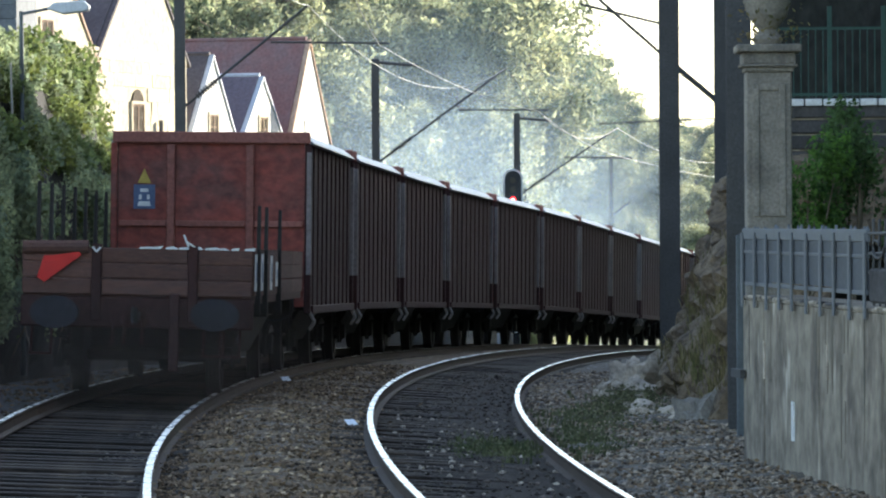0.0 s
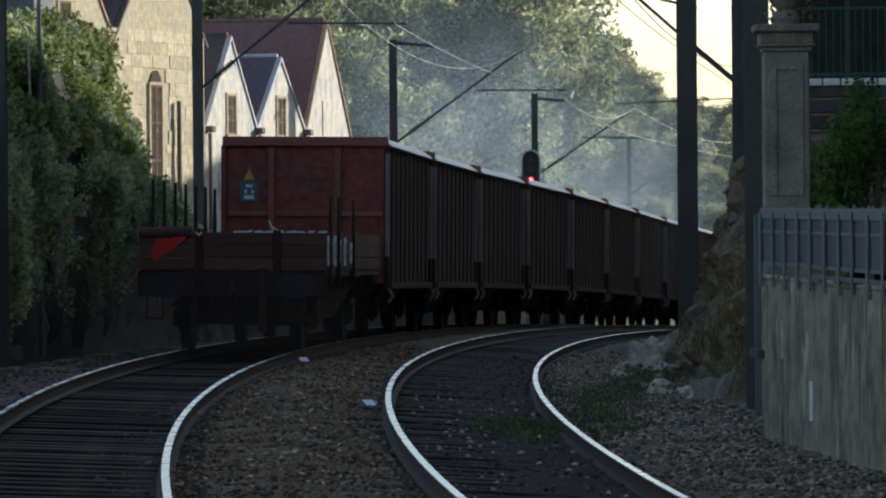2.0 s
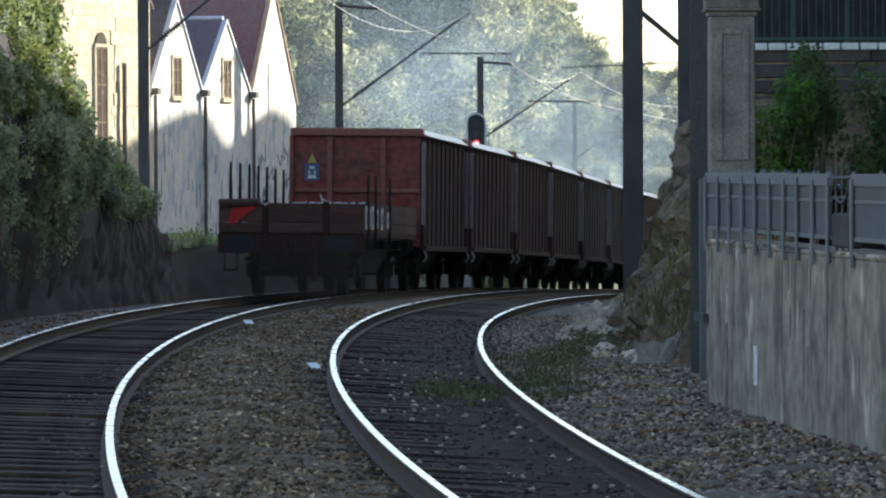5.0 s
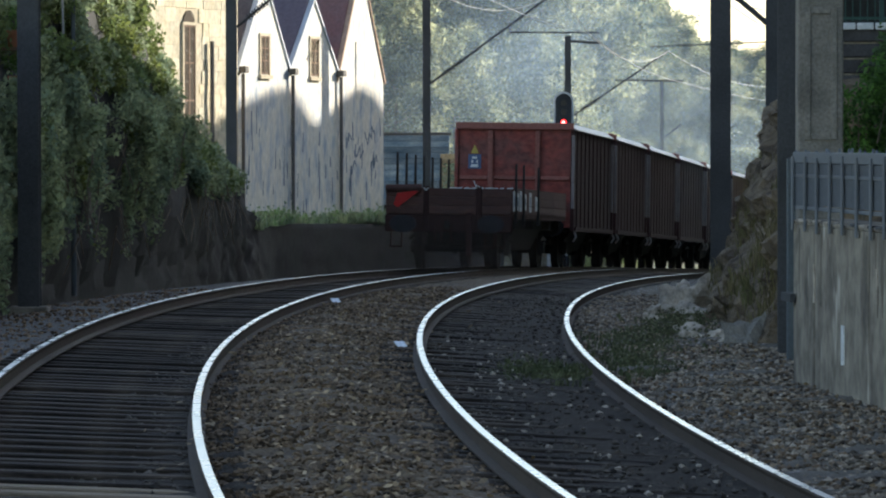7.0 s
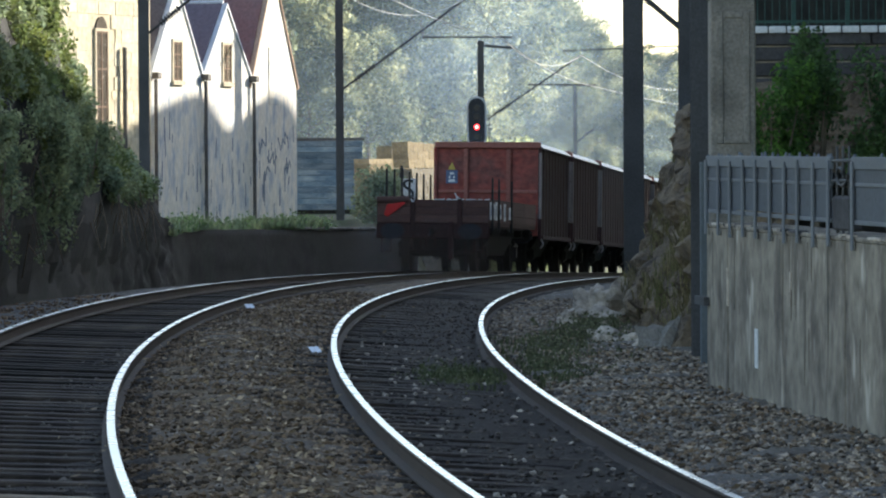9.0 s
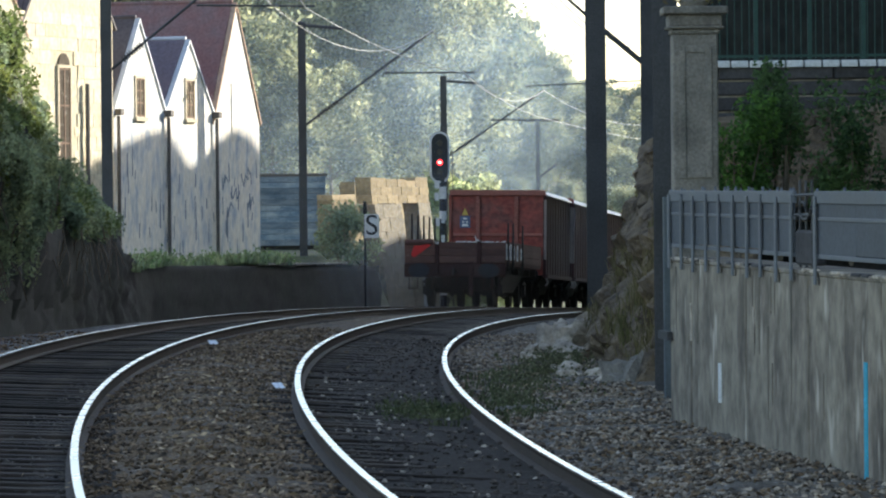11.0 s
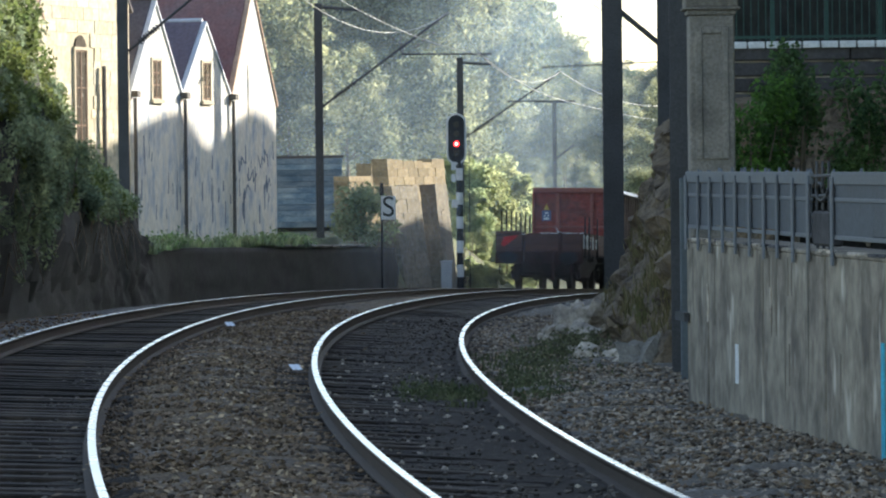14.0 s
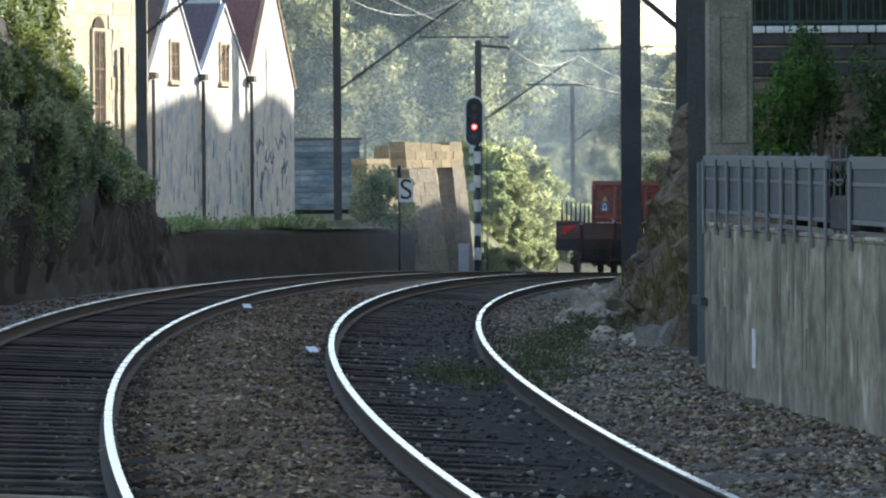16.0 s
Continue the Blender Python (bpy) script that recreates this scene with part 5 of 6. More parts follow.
def pole_pale():
    p = thing("lamp_pole", "slim pale lamp pole with a flat street-lamp head", "street lamp", m=pose(-7.62, 75.0, -0.4))
    bm = bmesh.new()
    tube(bm, (0, 0, 0), (0, 0, 6.05), 0.045, 0.035, n=10)
    part("pole", bm, GALV, p)
    bm = bmesh.new()
    tube(bm, (0, 0, 6.0), (0.5, 0, 6.1), 0.025, n=8)
    part("arm", bm, GALV, p)
    bm = bmesh.new()
    prism(bm, ((0.42, 6.08), (0.7, 5.99), (1.1, 6.04), (1.15, 6.12), (1.05, 6.22), (0.55, 6.18)), -0.14, 0.14)
    part("lamp_head", bm, TRIM, p, "pale street-lamp head", bevel=0.02)


pole_pale()


def bank_things():
    """What stands on the bank: a slate-grey shed wall, bare branches, pots on a shelf."""
    g = thing("slate_shed", "dark slate-grey boarded shed above the ivy bank", "shed", m=pose(-12.5, 82.0, 2.0))
    bm = bmesh.new()
    box(bm, 0, 4.05, 0.03, 4, 0, 6.2)
    part("wall", bm, SLATE, g)
    z = 2.6
    while z < 6.1:
        bm = bmesh.new()
        box(bm, 2.6, 4.08, 0, 0.03, z, z + 0.24)
        part("board", bm, SLATE, g, bevel=0.006)
        z += 0.25
    for k, (x, y, z0, z1) in enumerate(((-7.5, 72, 3.2, 4.7), (-7.42, 71, 1.7, 2.6), (-7.6, 73, 2.8, 3.4))):
        b = thing("bare_branch", "thin pale bare branch hanging over the bank", "branch", "bare branches", m=pose(x, y, z0))
        bm = bmesh.new()
        pts = [(0, 0, 0), (0.03, 0, (z1 - z0) * 0.4), (0.01, 0, z1 - z0)]
        for p, q in zip(pts, pts[1:]):
            tube(bm, p, q, 0.022, 0.016, n=6)
        part("stem", bm, BARK_PALE, b)
        bm = bmesh.new()
        tube(bm, (0, 0, 0.02), (-0.3, 0, -0.35), 0.018, 0.01, n=6)
        tube(bm, (0, 0, 0.02), (0.24, 0, 0.2), 0.016, 0.008, n=6)
        part("twig", bm, BARK_PALE, b)
    sh = thing("plant_shelf", "weathered wooden shelf stand on the bank", "shelf", m=pose(-7.9, 66.5, 1.55))
    for z in (0, 1.28, 1.95):
        bm = bmesh.new()
        box(bm, -0.6, 0.5, -0.15, 0.15, z, z + 0.05)
        part("board", bm, SASH, sh)
    for x in (-0.55, 0.42):
        bm = bmesh.new()
        box(bm, x - 0.03, x + 0.03, -0.03, 0.03, -1.6, 2.0)
        part("upright", bm, SASH, sh)
    for k, (x, z) in enumerate(((-7.52, 2.88), (-7.8, 2.88), (-7.62, 3.55))):
        p = thing("flower_pot", "terracotta flower pot with a small green plant", "flower pot", "pots on the shelf", m=pose(x, 66.5, z))
        bm = bmesh.new()
        tube(bm, (0, 0, 0), (0, 0, 0.22), 0.09, 0.13, n=14)
        tube(bm, (0, 0, 0.2), (0, 0, 0.25), 0.145, n=14)
        part("pot", bm, POT, p)
        rng = np.random.default_rng(k)
        leaf_cloud("plant", clump_points(rng, (0, 0, 0.42), (0.17, 0.15, 0.2), 160, 0.2), (0.04, 0.09), LEAF_HEDGE, p, k)


bank_things()


def window(parent, m, w, h, arched=False):
    """A window in a wall whose outer face is local y = 0, the sill's middle at the origin."""
    win = new("window")
    win.parent = parent
    win.matrix_basis = m
    bm = bmesh.new()
    t = 0.09
    box(bm, -w / 2 - t, -w / 2, -0.0, 0.2, -0.02, h)
    box(bm, w / 2, w / 2 + t, -0.0, 0.2, -0.02, h)
    box(bm, -w / 2 - t, w / 2 + t, -0.01, 0.2, h, h + t)
    part("surround", bm, OCHRE_TRIM, win)
    bm = bmesh.new()
    box(bm, -w / 2 - t - 0.05, w / 2 + t + 0.05, -0.06, 0.2, -0.14, -0.02)
    part("sill", bm, OCHRE_TRIM, win)
    bm = bmesh.new()
    box(bm, -w / 2, w / 2, 0.03, 0.2, 0, h)
    part("pane", bm, PANE, win)
    bm = bmesh.new()
    for x in (-w / 2 + 0.03, 0, w / 2 - 0.03):
        box(bm, x - 0.03, x + 0.03, 0.015, 0.03, 0, h)
    for z in (0.03, h * 0.36, h * 0.68, h - 0.03):
        box(bm, -w / 2, w / 2, 0.018, 0.03, z - 0.025, z + 0.025)
    part("sash", bm, SASH, win)
    if arched:
        bm = bmesh.new()
        prism(bm, [(w / 2 * math.cos(a), h + 0.02 + w / 2 * math.sin(a)) for a in np.linspace(0, math.pi, 9)], 0.02, 0.2)
        part("arch_light", bm, PANE, win)
    return win


def wall_with_holes(bm, u0, u1, z0, z1, peak_u, peak_z, holes, thick):
    """A gable wall in local x and z, outer face at y = 0, with rectangular openings."""
    xs = sorted({u0, u1, *(h[0] for h in holes), *(h[1] for h in holes)})
    for a, b in zip(xs, xs[1:]):
        z = z0
        for h in sorted((h for h in holes if h[0] <= a and b <= h[1]), key=lambda h: h[2]):
            box(bm, a, b, 0, thick, z, h[2])
            z = h[3]
        if z < z1:
            box(bm, a, b, 0, thick, z, z1)
    prism(bm, ((u0, z1), (u1, z1), (peak_u, peak_z)), 0, thick)


def gable_bay(parent, u0, u1, base, eave, peak, depth, wall_material, roof_material, holes, peak_u=None, lap=0.18, edge=None):
    """One gabled bay: front wall, side walls, two roof slopes, pale roof edges."""
    pu = (u0 + u1) / 2 if peak_u is None else peak_u
    bm = bmesh.new()
    wall_with_holes(bm, u0, u1, base, eave, pu, peak, holes, 0.4)
    part("front_wall", bm, wall_material, parent)
    for u in (u0, u1 - 0.3):
        bm = bmesh.new()
        box(bm, u, u + 0.3, 0.4, depth, base, eave - 0.05)
        part("side_wall", bm, wall_material, parent)
    for side, u in ((-1, u0), (1, u1)):
        run, rise = abs(u - pu), peak - eave
        out = Vector((side * run, 0, -rise)).normalized()
        e = Vector((u, 0, eave)) + out * lap
        n = Vector((side * rise, 0, run)).normalized() * 0.12
        bm = bmesh.new()
        a, b = Vector((pu, 0, peak)), e
        pts = [(b.x, b.z), (a.x, a.z), (a.x + n.x * 0, a.z + 0.14), (b.x + n.x, b.z + n.z)]
        prism(bm, pts, 0.12, depth)
        part("roof_slope", bm, roof_material, parent)
        if side > 0:
            bm = bmesh.new()
            tube(bm, (pu, 0.1, peak + 0.13), (pu, depth, peak + 0.13), 0.07, n=8)
            # Pale ridge on plum roofs puts the highlight along it into the colour.
            part("ridge_tiles", bm, TRIM if roof_material is TILE_PLUM else roof_material, parent)
        bm = bmesh.new()
        pts = [(b.x, b.z - 0.02), (a.x, a.z - 0.02), (a.x, a.z + 0.1), (b.x + n.x * 0.6, b.z + n.z * 0.6)]
        prism(bm, pts, -0.05, 0.12)
        part("verge", bm, edge or TRIM, parent)


FACADE = math.degrees(math.atan2(152.6 - 140, -5.02 + 9.1))


def stone_house():
    """Three steep gables in a row, seen at a slant along the terrace."""
    h = thing("stone_house", "pale stone house with three steep gables and red tiled roofs", "house", m=pose(-9.1, 140.0, 0, 0, 0, FACADE))
    wide = 13.24 / 3
    for k, (peak, eave, roof, win) in enumerate(((7.3, 4.45, TILE_DARK, True), (6.75, 4.45, TILE_PLUM, True), (8.1, 4.3, TILE, False))):
        u0, u1 = k * wide + (0.01 if k else 0), (k + 1) * wide
        c = (u0 + u1) / 2 + (0.0 if k < 2 else -0.1)
        gable_bay(h, u0, u1, -1.2, eave, peak, 9.0, HOUSE_STONE, roof, [], edge=VERGE if k == 2 else None)
        if win:
            window(h, pose(c, -0.04, 4.3), 0.72, 1.2)
        else:
            bm = bmesh.new()
            box(bm, c - 0.42, c + 0.42, -0.03, 0.0, 3.6, 5.5)
            part("blocked_opening", bm, HOUSE_STONE, h, bevel=0.01)
    for u in (0.1, wide, 2 * wide):
        bm = bmesh.new()
        tube(bm, (u, -0.12, -0.4), (u, -0.12, 4.3), 0.06, n=8)
        pipe = part("drainpipe", bm, PIPE, h)
        bm = bmesh.new()
        box(bm, u - 0.15, u + 0.15, -0.26, 0.0, 4.32, 4.52)
        part("hopper", bm, PIPE, pipe, bevel=0.02)
    rng = random.Random(17)

    def stroke(u, z, du, dz, w):
        d = Vector((du, 0, dz))
        n = Vector((-dz, 0, du)).normalized() * w
        p = Vector((u, 0, z))
        bm = bmesh.new()
        prism(bm, [(q.x, q.z) for q in (p - n, p + d - n * 0.6, p + d + n * 0.7, p + n)], -0.008, 0.004)
        part("spray_mark", bm, GRAFFITI, h)

    for k in range(46):  # drips and stains
        stroke(rng.uniform(0.5, 13.1), rng.uniform(-0.2, 2.6), rng.uniform(-0.05, 0.05), rng.uniform(0.25, 0.9), rng.uniform(0.012, 0.04))
    for base_u, base_z in ((9.6, 2.35), (10.5, 2.1), (11.4, 2.5), (10.2, 1.3), (12.0, 1.5)):  # looping scrawl
        u, z = base_u, base_z
        for k in range(7):
            du, dz = rng.uniform(-0.12, 0.34), (0.36 if k % 2 else -0.36) * rng.uniform(0.25, 1.3)
            stroke(u, z, du, dz, 0.035)
            u, z = u + du, z + dz
    return h


stone_house()


def old_house():
    """The taller yellow stone house beside it, with an arched window."""
    m = pose(-13.55, 124.9, 0, 0, 0, FACADE - 1.2)
    h = thing("yellow_house", "tall yellow rubble-stone house with steep gables and arched window", "house", m=m)
    for u0, u1, eave, peak, roof in ((0.0, 7.3, 6.7, 10.8, TILE_PLUM), (7.31, 13.9, 7.1, 10.7, TILE_DARK)):
        gable_bay(h, u0, u1, -1.0, eave, peak, 10, OLD_STONE, roof, [], lap=0.3, edge=VERGE if u0 == 0 else TILE_DARK)
    window(h, pose(10.1, -0.07, 2.15), 0.85, 3.5, True)
    window(h, pose(3.7, -0.05, 6.7), 0.8, 1.2)
    bm = bmesh.new()
    tube(bm, (11.6, -0.14, -0.5), (11.6, -0.14, 5.2), 0.07, n=8)
    part("drainpipe", bm, PIPE, h)
    rng = random.Random(23)
    z, row = 0.2, 0
    while z < 7.0:
        hh = rng.uniform(0.28, 0.42)
        u = 6.1 + (row % 2) * 0.3
        while u < 13.6:
            w = rng.uniform(0.4, 0.9)
            clear = not (9.4 < u + w and u < 10.8 and 1.6 < z + hh and z < 6.1)
            if clear:
                bm = bmesh.new()
                box(bm, u + 0.006, min(u + w, 13.85) - 0.006, -0.012 - rng.uniform(0, 0.02), 0.01, z + 0.006, z + hh - 0.006)
                part("stone", bm, OLD_STONE, h)
            u += w
        z += hh
        row += 1
    return h


old_house()


def shed():
    s = thing("shed", "faded blue boarded shed with a flat roof", "shed", m=pose(-5.45, 164.5, -1.0, 0, 0, 12))
    bm = bmesh.new()
    box(bm, 0.02, 2.42, 0.03, 5, 0, 3.4)
    part("frame", bm, DARK_WALL, s)
    z = 0.9
    while z < 3.4:
        bm = bmesh.new()
        box(bm, 0, 2.44, 0, 0.028, z, z + 0.2)
        part("board", bm, SHED, s, bevel=0.008).rotation_euler = (0.06, 0, 0)
        bm = bmesh.new()
        box(bm, 2.425, 2.45, 0.03, 5, z, z + 0.2)
        part("board", bm, SHED, s)
        z += 0.21
    bm = bmesh.new()
    box(bm, -0.1, 2.54, -0.12, 5.1, 3.42, 3.52)
    part("roof", bm, PIPE, s, bevel=0.02)


shed()


def buttress_wall():
    """A sloping yellow stone retaining wall with two buttresses greyed for shade."""
    a, b = Vector((0.2, 165.6, 0)), Vector((0.8, 173.5, 0))
    turn = math.degrees(math.atan2(b.y - a.y, b.x - a.x))
    w = thing("buttressed_wall", "sloping yellow stone wall with shade-greyed buttresses beside the line", "wall", kind="structure", m=pose(a.x, a.y, -2.6, 0, 0, turn))
    length = (b - a).length
    bm = bmesh.new()
    v = [(0, 0.05, 0), (length, 0.05, 0), (length, 0.75, 4.5), (0, 0.95, 4.5), (0, 1.25, 0), (length, 1.25, 0), (length, 1.25, 4.5), (0, 1.25, 4.5)]
    v = [bm.verts.new(p) for p in v]
    for f in ((0, 1, 2, 3), (3, 2, 6, 7), (1, 5, 6, 2), (4, 0, 3, 7), (5, 4, 7, 6), (0, 4, 5, 1)):
        bm.faces.new([v[i] for i in f])
    part("core", bm, SHADED_STONE, w)
    rng = random.Random(29)
    slope = math.atan2(0.8, 4.75)
    u, row = 0.0, 0
    while u < 4.1:
        hh, x = 0.48, -0.3 * (row % 2)
        while x < length:
            ww = rng.uniform(0.8, 1.6)
            x0, x1 = max(x, 0), min(x + ww, length)
            if x1 - x0 > 0.2:
                bm = bmesh.new()
                box(bm, x0 + 0.02, x1 - 0.02, -0.04 - rng.uniform(0, 0.03), 0.02, 0.015, hh - 0.015)
                part("stone", bm, YELLOW_STONE, w).matrix_basis = pose(0, 0.05 + u * math.sin(slope), u * math.cos(slope), -math.degrees(slope))
            x += ww
        u += hh
        row += 1
    # two leaning piers and the set-back end wall, feet and heads in plan set to fit the camera's view
    place = w.matrix_basis.inverted()
    back = Vector((-0.55, 0.26, 0))
    for name, feet, heads, z0, z1, courses, m in (("buttress", ((-0.64, 159.2), (0.3, 161.3)), ((-1.22, 159.2), (-0.3, 161.3)), -2.95, 1.4, 9, PIER_STONE),
                                         ("buttress", ((0.74, 163.2), (1.19, 164.5)), ((0.32, 163.2), (0.76, 164.5)), -3.0, 1.45, 9, PIER_STONE),
                                         ("end_wall", ((-2.65, 161.5), (-1.06, 165.0)), ((-2.75, 161.5), (-1.17, 165.0)), -1.8, 2.05, 8, YELLOW_STONE),
                                                  ("parapet", ((-1.3, 159.0), (0.74, 164.3)), ((-1.36, 159.0), (0.68, 164.3)), 1.42, 2.3, 3, YELLOW_STONE)):
        for c in range(courses):
            f0, f1 = c / courses, (c + 0.985) / courses
            cuts = (0.0, 0.5, 1.0) if c % 2 else (0.0, 0.3, 0.75, 1.0)
            if name == "parapet":
                cuts = (0.0, 0.17, 0.36, 0.52, 0.7, 0.83, 1.0) if c % 2 else (0.0, 0.1, 0.27, 0.46, 0.61, 0.78, 1.0)
            for g0, g1 in ((p + 0.004, q - 0.004) for p, q in zip(cuts, cuts[1:])):
                pts = []
                ragged = rng.uniform(-0.09, 0.06) if name != "buttress" and c == courses - 1 else 0.0
                for f in (f0, f1 + ragged):
                    near = Vector(feet[0]).lerp(Vector(heads[0]), f)
                    far = Vector(feet[1]).lerp(Vector(heads[1]), f)
                    z = z0 + (z1 - z0) * f
                    p, q = (near.lerp(far, g).to_3d() + Vector((0, 0, z)) for g in (g0, g1))
                    out = Vector((1, -0.48, 0)) * rng.uniform(0, 0.025)
                    pts += [place @ v for v in (p + out, q + out, q + back, p + back)]
                bm = bmesh.new()
                v = [bm.verts.new(p) for p in pts]
                for f in ((3, 2, 1, 0), (4, 5, 6, 7), (0, 1, 5, 4), (1, 2, 6, 5), (2, 3, 7, 6), (3, 0, 4, 7)):
                    bm.faces.new([v[i] for i in f])
                part("pier_stone" if name == "buttress" else "wall_stone", bm, m, w)


buttress_wall()


def speed_sign():
    """The small white plate with a black letter, on its post."""
    s = thing("track_sign", "small white sign plate with a black letter S", "sign", m=pose(-1.24, 148.0, -2.2))
    bm = bmesh.new()
    tube(bm, (-0.2, 0, 0), (-0.2, 0, 3.5), 0.035, n=8)
    tube(bm, (-0.2, 0, 3.35), (-0.2, 0, 3.75), 0.08, 0.05, n=8)
    part("post", bm, BLACK, s)
    bm = bmesh.new()
    box(bm, -0.22, 0.26, -0.075, -0.055, 2.55, 3.33)
    part("plate", bm, WHITE_PAINT, s, "white plate", bevel=0.008)
    cu = bpy.data.curves.new("letter", "FONT")
    cu.body, cu.size, cu.align_x, cu.align_y, cu.extrude = "S", 0.95, "CENTER", "CENTER", 0.004
    cu.materials.append(BLACK)
    ob = new("letter", cu)
    ob.parent = s
    ob.matrix_basis = pose(0.02, -0.085, 2.94, 90, 0, 0)


speed_sign()


def signal():
    """A tall colour-light signal on a banded post, showing red."""
    s = thing("railway_signal", "colour-light railway signal showing red on a banded post", "railway signal", m=pose(1.1, 150.0, -2.4))
    z = 0.0
    k = 0
    while z < 4.55:
        bm = bmesh.new()
        tube(bm, (0.03, 0, z), (0.03, 0, z + 0.4), 0.115, n=12)
        part("post_band", bm, (WHITE_PAINT, BLACK)[k % 2], s)
        z += 0.4
        k += 1
    shape = [(0.27 * math.cos(a), 0.52 + 0.27 * math.sin(a)) for a in np.linspace(0, math.pi, 12)] + [(0.27 * math.cos(a), -0.52 + 0.27 * math.sin(a)) for a in np.linspace(math.pi, 2 * math.pi, 12)]
    bm = bmesh.new()
    prism(bm, [(x * 1.2, z * 1.07) for x, z in shape], -0.1, -0.08, pose(-0.06, 0, 5.38))
    board = part("backboard", bm, WHITE_PAINT, s, "black backboard with white rim")
    bm = bmesh.new()
    prism(bm, shape, -0.13, -0.1, pose(-0.06, 0, 5.38))
    part("board_face", bm, BLACK, board)
    for z, lit in ((5.85, False), (5.55, False), (5.21, True), (4.9, False)):
        bm = bmesh.new()
        prism(bm, [(0.1 * math.cos(k * math.tau / 16), 0.1 * math.sin(k * math.tau / 16)) for k in range(16)], -0.16, -0.13, pose(-0.06, 0, z))
        lens = part("lens", bm, RED_HALO if lit else PANE, s, "lit red lens" if lit else "")
        if lit:
            bm = bmesh.new()
            prism(bm, [(0.055 * math.cos(k * math.tau / 16), 0.055 * math.sin(k * math.tau / 16)) for k in range(16)], -0.168, -0.16, pose(-0.06, 0, z))
            part("bulb", bm, RED_LAMP, lens)
        bm = bmesh.new()
        for k in range(9):
            a0, a1 = math.pi * k / 9, math.pi * (k + 1) / 9
            p = [(0.125 * math.cos(a), 0.125 * math.sin(a)) for a in (a0, a1)]
            q = [(0.112 * math.cos(a), 0.112 * math.sin(a)) for a in (a1, a0)]
            prism(bm, p + q, -0.34, -0.13, pose(-0.06, 0, z))
        part("hood", bm, BLACK, s)
    for dz, w in ((4.35, 0.16), (3.95, 0.14), (3.1, 0.2)):
        bm = bmesh.new()
        box(bm, -0.24, -0.24 + w, -0.18, -0.12, dz, dz + 0.26)
        part("side_plate", bm, WHITE_PAINT, s)
    bm = bmesh.new()
    for x in (0.18, 0.36):
        tube(bm, (x, 0.2, 0), (x, 0.2, 5.6), 0.015, n=6)
    for z in np.arange(0.3, 5.6, 0.35):
        tube(bm, (0.18, 0.2, z), (0.36, 0.2, z), 0.012, n=6)
    part("ladder", bm, MAST, s)
    c = thing("relay_cabinet", "grey steel relay cabinet beside the signal", "cabinet", m=pose(0.66, 149.0, -2.3))
    bm = bmesh.new()
    box(bm, -0.18, 0.18, -0.2, 0.2, 0, 1.2)
    part("body", bm, CABINET, c, bevel=0.02)
    bm = bmesh.new()
    box(bm, -0.15, 0.15, -0.215, -0.2, 0.08, 1.12)
    part("door", bm, CABINET, c, bevel=0.005)
    bm = bmesh.new()
    box(bm, -0.21, 0.21, -0.24, 0.24, 1.2, 1.26)
    part("roof", bm, CABINET, c, bevel=0.015)


signal()


# ---- trees ----
def tree_model(kind, seed, height):
    """One tree: a tapered trunk, forking limbs and a crown of many small leaves."""
    rng = np.random.default_rng(seed)
    labels = {"eucalyptus": "tall grey-green eucalyptus with open layered crown", "pine": "dark conical evergreen tree on the hillside",
              "young": "bright yellow-green young tree beside the line"}
    t = thing("tree", labels[kind], "tree", "trees on the hillside", m=pose(0, 0, -60))
    material = {"eucalyptus": LEAF_EUC, "pine": LEAF_PINE, "young": LEAF_YOUNG}[kind]
    bm = bmesh.new()
    lean = Vector((rng.normal(0, 0.03), rng.normal(0, 0.03), 1))
    joints = [lean * height * f + Vector((rng.normal(0, 0.15), rng.normal(0, 0.15), 0)) * f for f in np.linspace(0, 0.95, 7)]
    joints[0] = Vector((0, 0, -0.5))
    for k in range(6):
        r0, r1 = (height * 0.016 * (1 - 0.85 * f) for f in (k / 6, (k + 1) / 6))
        tube(bm, joints[k], joints[k + 1], r0, r1, n=7, caps=False)
    pts = []
    n = {"eucalyptus": 26, "pine": 30, "young": 20}[kind]
    for k in range(n):
        f = rng.uniform(0.3 if kind != "young" else 0.15, 1.0)
        p = lean * height * f * 0.95
        a = rng.uniform(0, 6.28)
        if kind == "pine":
            reach = height * 0.26 * (1.05 - f) * rng.uniform(0.6, 1.2) + 0.2
            rise = -0.05 * reach
        else:
            reach = height * rng.uniform(0.07, 0.24) * (1.25 - 0.6 * f)
            rise = reach * rng.uniform(0.2, 0.7)
        tip = p + Vector((reach * math.cos(a), reach * math.sin(a), rise))
        tube(bm, p, tip, height * 0.0045, height * 0.0018, n=5, caps=False)
        r = height * rng.uniform(0.045, 0.105)
        flat = 0.75 if kind != "pine" else 0.5
        for j in range(3):
            c = tip + Vector(rng.normal(0, r * 0.6, 3))
            pts.append(clump_points(rng, c, (r * 1.12, r * 1.12, r * flat * 1.12), 240, 0.35))
    part("trunk", bm, BARK, t)
    leaf_cloud("crown", np.concatenate(pts), (0.18, 0.4) if kind != "young" else (0.13, 0.28), material, t, seed, corners=3)
    return t


MODELS = [(tree_model("eucalyptus", 41 + k, 12.0), 12.0) for k in range(4)] + [(tree_model("pine", 51 + k, 12.0), 12.0) for k in range(2)]
YOUNG = [(tree_model("young", 61 + k, 5.0), 5.0) for k in range(2)]


